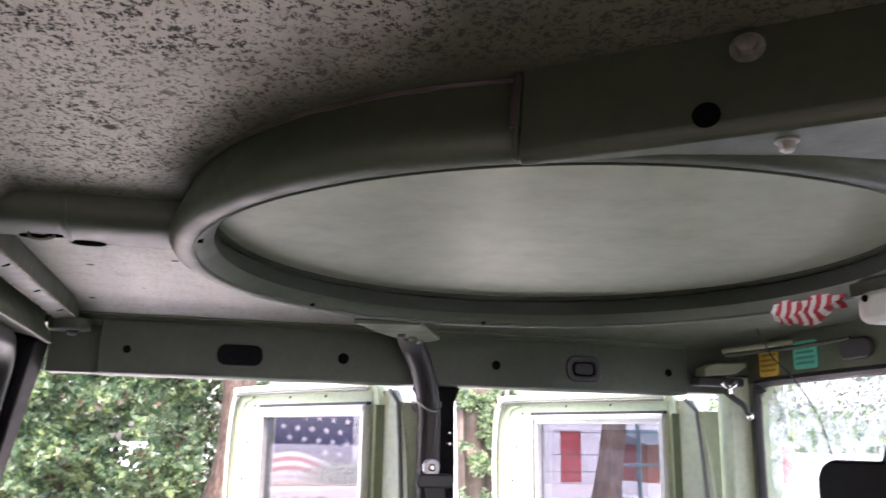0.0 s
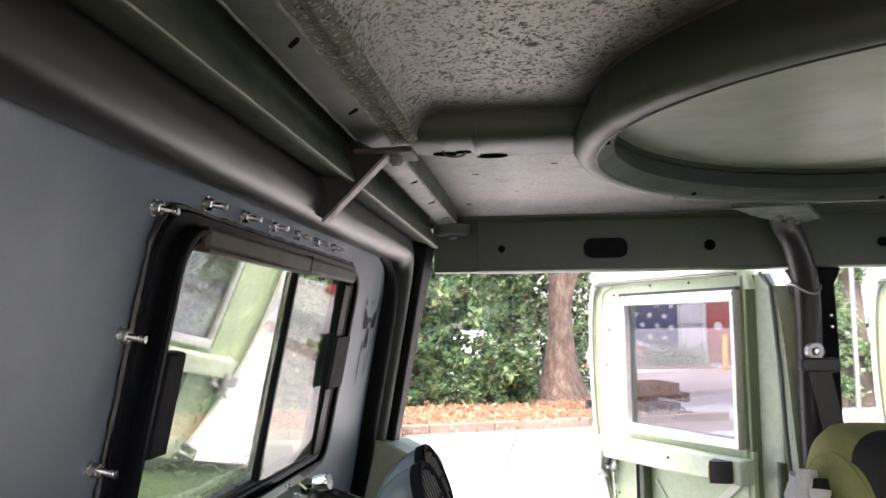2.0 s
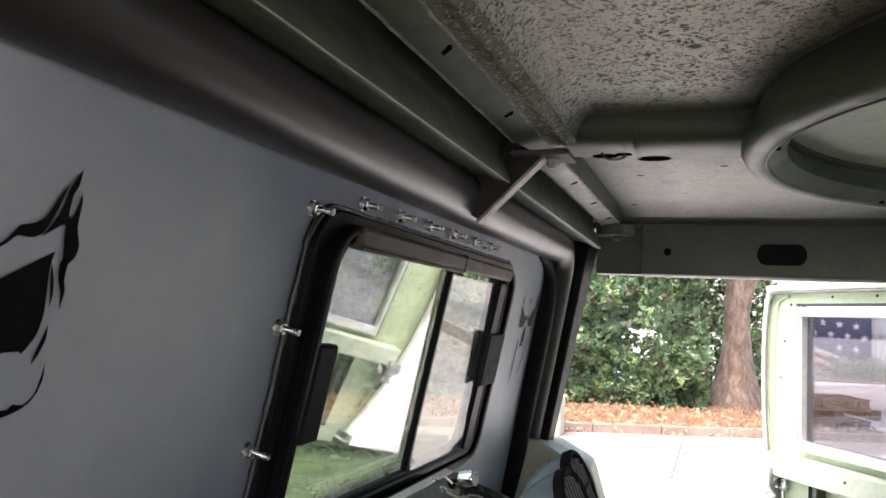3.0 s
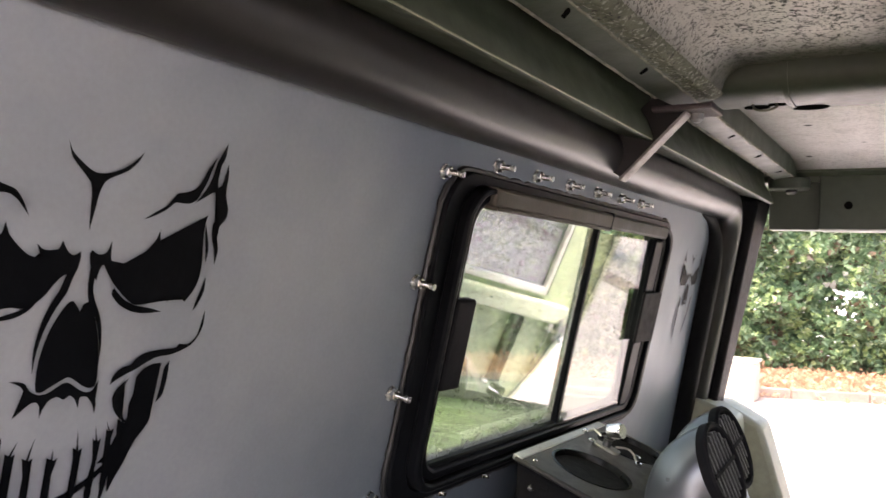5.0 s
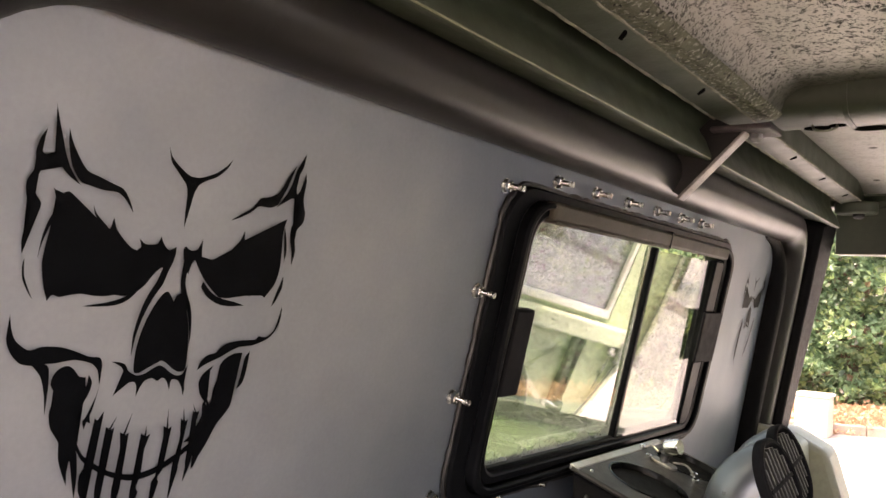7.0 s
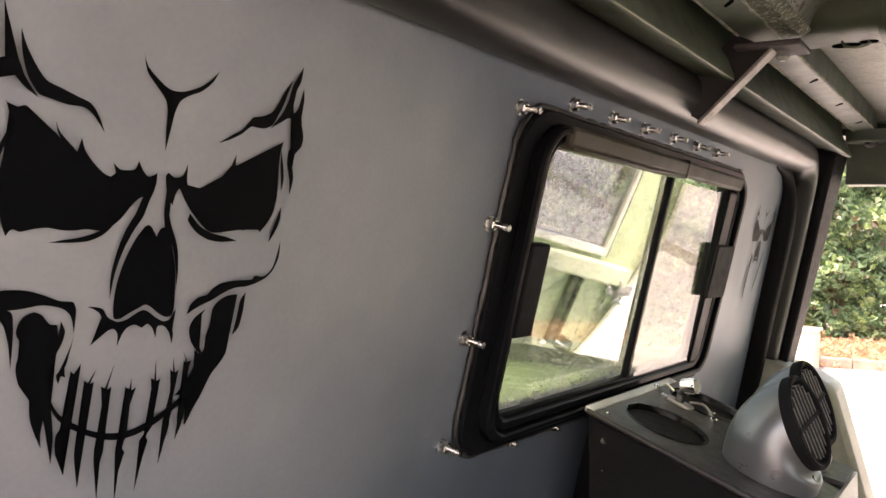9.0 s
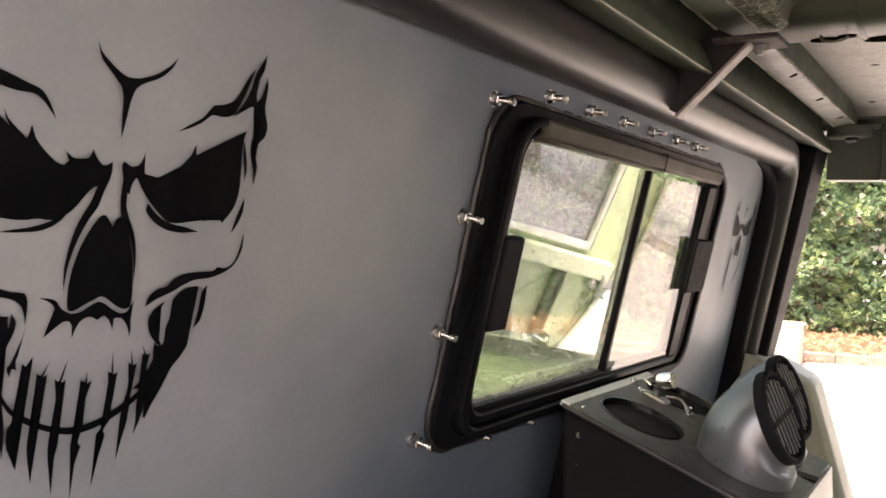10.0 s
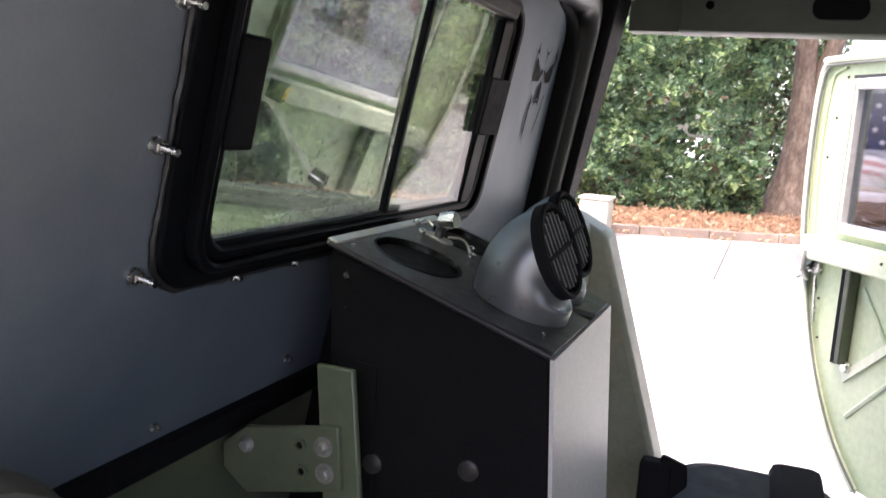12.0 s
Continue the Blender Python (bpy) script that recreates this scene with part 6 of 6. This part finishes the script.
def yard_building():
    """Workshop across the yard with a flag mural, white door and red door."""
    y = 32.0
    wall = paint("pale_wall", (0.62, 0.62, 0.64), (0.52, 0.52, 0.54), (0.7, 0.7, 0.71), 0.7, big=0.6, small=8)
    b = empty("workshop_building", "long pale workshop building with flag mural and red doors", "building")
    part("wall", box(1.2, 20, y, y + 8, 0, 4.2), wall, b)
    part("roof", prism([(y - 0.6, 4.2), (y + 4, 5.6), (y + 8.6, 4.2), (y + 8.6, 4.05), (y - 0.6, 4.05)], "x", 0.8, 20.4), paint("roof_sheet", (0.35, 0.36, 0.36), (0.3, 0.3, 0.3), (0.4, 0.4, 0.4), 0.6), b)
    red = paint("red_door_paint", (0.36, 0.06, 0.06), (0.3, 0.045, 0.045), (0.42, 0.08, 0.08), 0.55, big=0.8)
    for x0, x1, top in ((6.7, 8.3, 2.6), (14.35, 15.25, 2.15)):
        part("door", box(x0, x1, y - 0.06, y - 0.004, 0.1, top), red, b, "red steel door")
    part("sign", disc([(0.16, 0), (0.16, 0.02)], 16, m=Matrix.Translation((7.1, y - 0.065, 1.5)) @ pose(0, 0, 0, 90, 0, 0)), white_steel, b)
    for x in (5.75, 6.55):
        part("downpipe", pipe([(x, y - 0.08, 0), (x, y - 0.08, 4.05)], 0.05, 8), white_steel, b)
    part("course", box(5.6, 6.7, y - 0.03, y - 0.004, 1.55, 1.60), paint("joint_grey", (0.3, 0.3, 0.31), (0.25, 0.25, 0.25), (0.35, 0.35, 0.35), 0.7), b)
    navy = paint("navy_paint", (0.03, 0.04, 0.13), (0.02, 0.03, 0.10), (0.045, 0.055, 0.17), 0.6, big=0.8)
    flag = empty("flag_mural", "painted flag mural board with white stars on navy", "mural")
    x0, x1 = 2.6, 5.6
    wave = lambda x: 1.05 - 0.28 * (x - x0) / 1.9 * 0.6 + 0.16 * math.sin((x - x0) * 1.9)
    xs = np.linspace(x0, x1, 24)
    part("field", prism([(x, wave(x)) for x in xs] + [(x1, 3.3), (x0, 3.3)], "y", y - 0.05, y - 0.006), navy, flag)
    for k in range(5):
        t = 0.17
        part("stripe", prism([(x, wave(x) - k * t) for x in xs] + [(x, wave(x) - (k + 1) * t + 0.004) for x in xs[::-1]], "y", y - 0.05, y - 0.006), red_cloth if k % 2 else white_cloth, flag)
    for r in range(5):
        for c in range(7):
            cx, cz = x0 + 0.3 + c * 0.55 + (r % 2) * 0.27, 1.25 + r * 0.42 - 0.05 * c
            if cz < wave(min(cx, x1)) + 0.15 or cx > x1 - 0.12:
                continue
            pts = [(cx + (0.15 if k % 2 == 0 else 0.06) * math.sin(TAU * k / 10), cz + (0.15 if k % 2 == 0 else 0.06) * math.cos(TAU * k / 10)) for k in range(10)]
            part("star", prism(pts, "y", y - 0.056, y - 0.0505), white_cloth, flag)
    fence = empty("wire_fence", "dark wire fence with thin posts before the workshop yard", "fence")
    for x in (10.4, 12.2, 15.3, 15.9, 18.4):
        part("post", box(x, x + 0.08, 29.96, 30.04, -0.02, 2.2), black_rubber, fence)
    for z in (0.55, 1.2, 2.05):
        part("wire", box(10.4, 18.45, 29.935, 29.958, z, z + 0.03), black_rubber, fence)
    post = empty("bollard", "yellow steel bollard in front of the workshop", "bollard")
    part("post", disc([(0.09, 0), (0.09, 1.15), (0.06, 1.2)], 14, m=Matrix.Translation((6.62, y - 3.4, 0))), paint("yellow_paint", (0.75, 0.48, 0.05), (0.65, 0.4, 0.04), (0.8, 0.55, 0.1), 0.5), post)
    rng = np.random.default_rng(8)
    pts = rng.normal(0, 1, (2600, 3)) * np.array([0.75, 0.4, 0.24]) + np.array([5.0, y - 1.8, 0.35])
    pts = pts[pts[:, 2] > 0.02]
    leaf_cloud("shrub", pts, rng.uniform(0.07, 0.14, len(pts)), [green_leaf], "low dark green shrub before the workshop wall", "shrub")
    grass = bmesh.new()
    prism([(0, y - 3.0), (6.4, y - 2.6), (6.6, y), (0, y)], "z", 0.0, 0.05, grass)
    thing("verge", grass, litter, "strip of dry grass and soil before the workshop", "verge", kind="structure", smooth=False)


yard_building()


def far_trees():
    rng = np.random.default_rng(21)
    n = 26000
    a = rng.uniform(0.16, 1.25, n)
    x = 24 + 26 * a
    y = 46 - 30 * a + rng.normal(0, 1.2, n)
    z = rng.uniform(1.6, 10.0, n)
    keep = np.array([noise.noise((p * 0.25, q * 0.3, 3.0)) + 0.5 * noise.noise((p * 0.8, q * 0.9, 8.0)) for p, q in zip(x, z)]) > -0.18
    leaf_cloud("far_trees", np.stack([x, y, z], 1)[keep], rng.uniform(0.3, 0.6, n)[keep], [green_leaf, young_leaf], "band of distant trees beyond the yard", "trees")


far_trees()


def side_trees():
    """Brown bank with ivy behind the fence post, between yard and street."""
    rng = np.random.default_rng(33)
    rise = lambda x, t: 0.02 + 3.4 * t ** 0.8 * (0.85 + 0.25 * noise.noise((x * 0.9, t * 3, 2.0))) + 0.10 * noise.noise((x * 3.1, t * 9, 5.0)) * min(1, t * 6)
    bm = bmesh.new()
    nx, nt = 26, 22
    grid = [[bm.verts.new((5.0 + 1.35 * i / nx + 0.35 * j / nt, 14.95 + 1.6 * j / nt - 0.25 * noise.noise((i * 0.3, 1.0, 4.0)), rise(5.0 + 1.35 * i / nx, j / nt))) for j in range(nt + 1)] for i in range(nx + 1)]
    for i in range(nx):
        for j in range(nt):
            bm.faces.new((grid[i][j], grid[i + 1][j], grid[i + 1][j + 1], grid[i][j + 1]))
    thing("earth_bank", bm, paint("bank_soil", (0.125, 0.10, 0.08), (0.06, 0.048, 0.038), (0.23, 0.19, 0.16), 0.9, big=1.6, small=16, grain=0.5), "steep brown earth bank covered with dead leaves and ivy", "bank", kind="structure")
    n = 5200
    x, t = rng.uniform(5.0, 6.4, n), rng.uniform(0.0, 1.15, n)
    pts = np.stack([x + 0.35 * t, 14.85 + 1.6 * t - rng.exponential(0.10, n), 0.06 + np.array([rise(a, min(c, 1.0)) for a, c in zip(x, t)]) + np.maximum(t - 1, 0) * 4 + rng.exponential(0.08, n)], 1)
    keep = np.array([noise.noise((p[0] * 1.6, p[2] * 1.6, 3.0)) + 0.5 * noise.noise((p[0] * 5, p[2] * 5, 6.0)) for p in pts]) > 0.03
    leaf_cloud("bank_ivy", pts[keep], rng.uniform(0.08, 0.17, int(keep.sum())), [green_leaf, green_leaf, young_leaf, pale_leaf], "green ivy trailing over the brown bank", "ivy")
    pole = empty("fence_post", "grey galvanised steel fence post", "fence post")
    part("post", disc([(0.045, 0.0), (0.045, 2.6), (0.02, 2.65)], 12, m=Matrix.Translation((5.80, 14.4, 0))), dull_zinc, pole)
    # teal gate frame beside the leaning tree and the low red shed behind it
    teal = paint("teal_paint", (0.10, 0.19, 0.21), (0.07, 0.14, 0.16), (0.14, 0.24, 0.26), 0.5, big=4, small=60)
    gate = empty("steel_gate", "teal painted tubular steel gate beside the leaning tree", "gate")
    for x in (8.19, 8.63, 9.34, 10.1):
        part("upright", disc([(0.045, 0.0), (0.045, 2.0)], 12, m=Matrix.Translation((x, 14.5, 0))), teal, gate)
    for z in (0.35, 1.15, 1.80):
        part("rail", box(8.10, 10.2, 14.44, 14.475, z, z + 0.06), teal, gate, bevel=0.01)
    shed = empty("red_shed", "low weathered red shed across the yard", "shed")
    part("wall", box(14.0, 19.5, 24.0, 27.0, 0.42, 1.62), paint("weathered_red_boards", (0.22, 0.06, 0.05), (0.15, 0.04, 0.035), (0.30, 0.09, 0.08), 0.75, big=1.2, small=14), shed)
    part("footing", box(13.95, 19.55, 23.95, 27.05, -0.02, 0.417), white_steel, shed)
    part("roof", prism([(23.7, 1.624), (25.5, 2.05), (27.3, 1.624)], "x", 13.8, 19.7), paint("slate_grey_sheet", (0.13, 0.15, 0.16), (0.10, 0.12, 0.13), (0.17, 0.19, 0.20), 0.6), shed)


side_trees()

# ---- seats ----
cover_cloth = paint("olive_seat_cover", (0.26, 0.25, 0.065), (0.20, 0.19, 0.045), (0.33, 0.32, 0.10), 0.85, small=140, grain=0.5)
seat_vinyl = paint("black_seat_vinyl", (0.014, 0.014, 0.015), (0.010, 0.010, 0.011), (0.020, 0.020, 0.021), 0.6, spec=0.18)
grey_vinyl = paint("grey_piping", (0.4, 0.4, 0.4), (0.33, 0.33, 0.33), (0.47, 0.47, 0.47), 0.5)


def pillow(x0, x1, y0, y1, z0, z1, r):
    """A rounded cushion block."""
    loops = []
    for z, s in ((z0, 0.75), (z0 + r * 0.4, 0.95), (z0 + r, 1.0), (z1 - r, 1.0), (z1 - r * 0.45, 0.93), (z1 - r * 0.12, 0.80), (z1, 0.55)):
        cx, cy, hx, hy = (x0 + x1) / 2, (y0 + y1) / 2, (x1 - x0) / 2, (y1 - y0) / 2
        k = r * (1 - s)
        loops.append([(x, y, z) for x, y in rounded(cx - hx + k * 1.6, cx + hx - k * 1.6, cy - hy + k * 1.6, cy + hy - k * 1.6, min(hx, hy) * 0.5, 6)])
    return loft(loops, True)


strap_cloth = paint("dark_strap_cloth", (0.028, 0.027, 0.026), (0.02, 0.02, 0.019), (0.04, 0.038, 0.036), 0.95, spec=0.1, small=200, grain=0.5)
driver = empty("driver_seat", "driver seat with yellow-olive cloth cover and draped scarf", "seat")
back = loft([[(x, y, z) for y, z in rounded(0.22 + i, 0.70 - i, 0.80, 1.338 - i, 0.15 - 0.5 * i, 8)] for x, i in ((0.752, 0.075), (0.756, 0.045), (0.768, 0.02), (0.79, 0.004), (0.82, 0.0), (0.87, 0.0), (0.90, 0.006), (0.918, 0.024), (0.925, 0.05))], True)
part("backrest", back, cover_cloth, driver)
part("top_band", loft([[(x, y, z) for x, z in rounded(0.765 - g, 0.912 + g, 1.20, 1.335 + g, 0.05, 6)] for y, g in ((0.285, 0.0), (0.288, 0.009), (0.394, 0.009), (0.397, 0.0))], True), strap_cloth, driver, "dark strap over the backrest")
part("cushion", pillow(0.78, 1.25, 0.24, 0.69, 0.66, 0.82, 0.06), seat_vinyl, driver)
part("base", box(0.80, 1.22, 0.27, 0.66, 0.44, 0.67), olive_dark, driver, bevel=0.01)
part("piping", pipe([(0.757, 0.46 + 0.20 * math.cos(t), 1.16 + 0.135 * math.sin(t)) for t in np.linspace(0, 3.14, 20)], 0.004, 6), cover_cloth, driver)
scarf = empty("plaid_scarf", "black and white plaid scarf hanging on the driver seat", "scarf")
for k in range(8):
    pts = [(0.732 - 0.012 * math.sin(k * 1.7) - 0.02 * t, 0.415 + k * 0.029 + 0.014 * math.sin(t * 5 + k), 1.262 - 0.014 * abs(k - 4) - 0.20 * t) for t in np.linspace(0, 1, 9)]
    part("fold", pipe(pts, [0.013 + 0.008 * math.sin(i + k) ** 2 for i in range(9)], 8), white_cloth if k % 3 else strap_cloth, scarf)

folding = empty("folding_seat", "folded black rear seat with strap and grey piping", "seat")
part("cushion", pillow(0.225, 0.535, 0.40, 0.80, 0.60, 0.811, 0.06), seat_vinyl, folding)
part("cover", pillow(0.213, 0.552, 0.41, 0.79, 0.56, 0.800, 0.05), grey_vinyl, folding, "grey seat cover edge")
part("base", box(0.25, 0.50, 0.43, 0.78, 0.44, 0.61), olive_dark, folding, bevel=0.01)
part("strap", box(0.405, 0.50, 0.39, 0.81, 0.66, 0.826), strap_cloth, folding, bevel=0.02)
buckle = empty("seat_belt_buckle", "black seat-belt buckle standing beside the rear seat", "buckle")
part("stalk", pipe([(0.20, 0.56, 0.44), (0.212, 0.565, 0.77)], 0.012, 8), black_rubber, buckle)
part("head", box(0.190, 0.245, 0.545, 0.585, 0.775, 0.872), tab_black, buckle, bevel=0.008)
part("flap", prism([(0.225, 0.885), (0.268, 0.872), (0.272, 0.835), (0.24, 0.80), (0.215, 0.83)], "y", 0.555, 0.575), tab_black, buckle, bevel=0.006)

# ---- near side: unseen door and ground added to hold back light ----
# unseen door panel, added to keep near-side light out of the cab
near = empty("near_side_light_block", "unseen plain dark panel added to block light at the near front opening", "door", kind="structure")
part("panel", box(0.94, 1.60, -0.99, -0.95, 0.55, 1.20), olive_dark, near)
for x0, x1 in ((0.94, 0.98), (1.56, 1.60)):
    part("window_post", box(x0, x1, -0.985, -0.955, 1.20, 1.637), olive_dark, near)
# unseen dark ground, added so less light bounces up to the roof
thing("unseen_dark_ground", box(-9, 9, -9.0, -1.05, -0.2, 0.012), paint("dark_ground_tone", (0.07, 0.055, 0.04), (0.05, 0.04, 0.03), (0.09, 0.075, 0.055), 0.95), "unseen dark ground added beside the truck to cut bounce light", "soil", kind="structure", smooth=False)
bay_green = paint("bay_green_paint", (0.23, 0.32, 0.155), (0.18, 0.26, 0.12), (0.28, 0.37, 0.20), 0.5)
bay = empty("cargo_bay", "covered cargo bay behind the rear window", "cargo bay", kind="structure")
part("side", box(-1.9, -0.32, 0.90, 0.97, 0.5, 1.185), bay_green, bay)
part("side_cap", box(-1.9, -0.32, 0.885, 0.985, 1.1855, 1.235), olive_dark, bay, "dark rail along the bay side", bevel=0.008)
part("side", box(-1.9, -0.32, -0.97, -0.90, 0.5, 1.10), olive_dark, bay)
part("tailgate", box(-1.95, -1.9, -0.97, 0.97, 0.5, 1.05), bay_green, bay)
part("deck", box(-1.9, -0.32, -0.90, 0.90, 0.70, 0.74), bay_green, bay)
padding = paint("olive_grey_padding", (0.10, 0.095, 0.075), (0.075, 0.072, 0.055), (0.13, 0.125, 0.10), 0.8, small=160, grain=0.4)
near_seat = empty("passenger_seat", "olive-grey padded passenger seat below the bulkhead", "seat")
part("backrest", loft([[(x, y, z) for y, z in rounded(-0.93 + i, -0.513 - i, 0.70, 1.256 - i, 0.10 - 0.5 * i, 8)] for x, i in ((-0.06, 0.05), (-0.055, 0.02), (-0.04, 0.004), (-0.02, 0.0), (0.01, 0.0), (0.03, 0.006), (0.042, 0.03), (0.045, 0.05))], True), padding, near_seat)
part("cushion", pillow(0.0, 0.42, -0.93, -0.54, 0.62, 0.78, 0.06), padding, near_seat)
part("base", box(0.03, 0.38, -0.90, -0.57, 0.44, 0.63), olive_dark, near_seat, bevel=0.01)
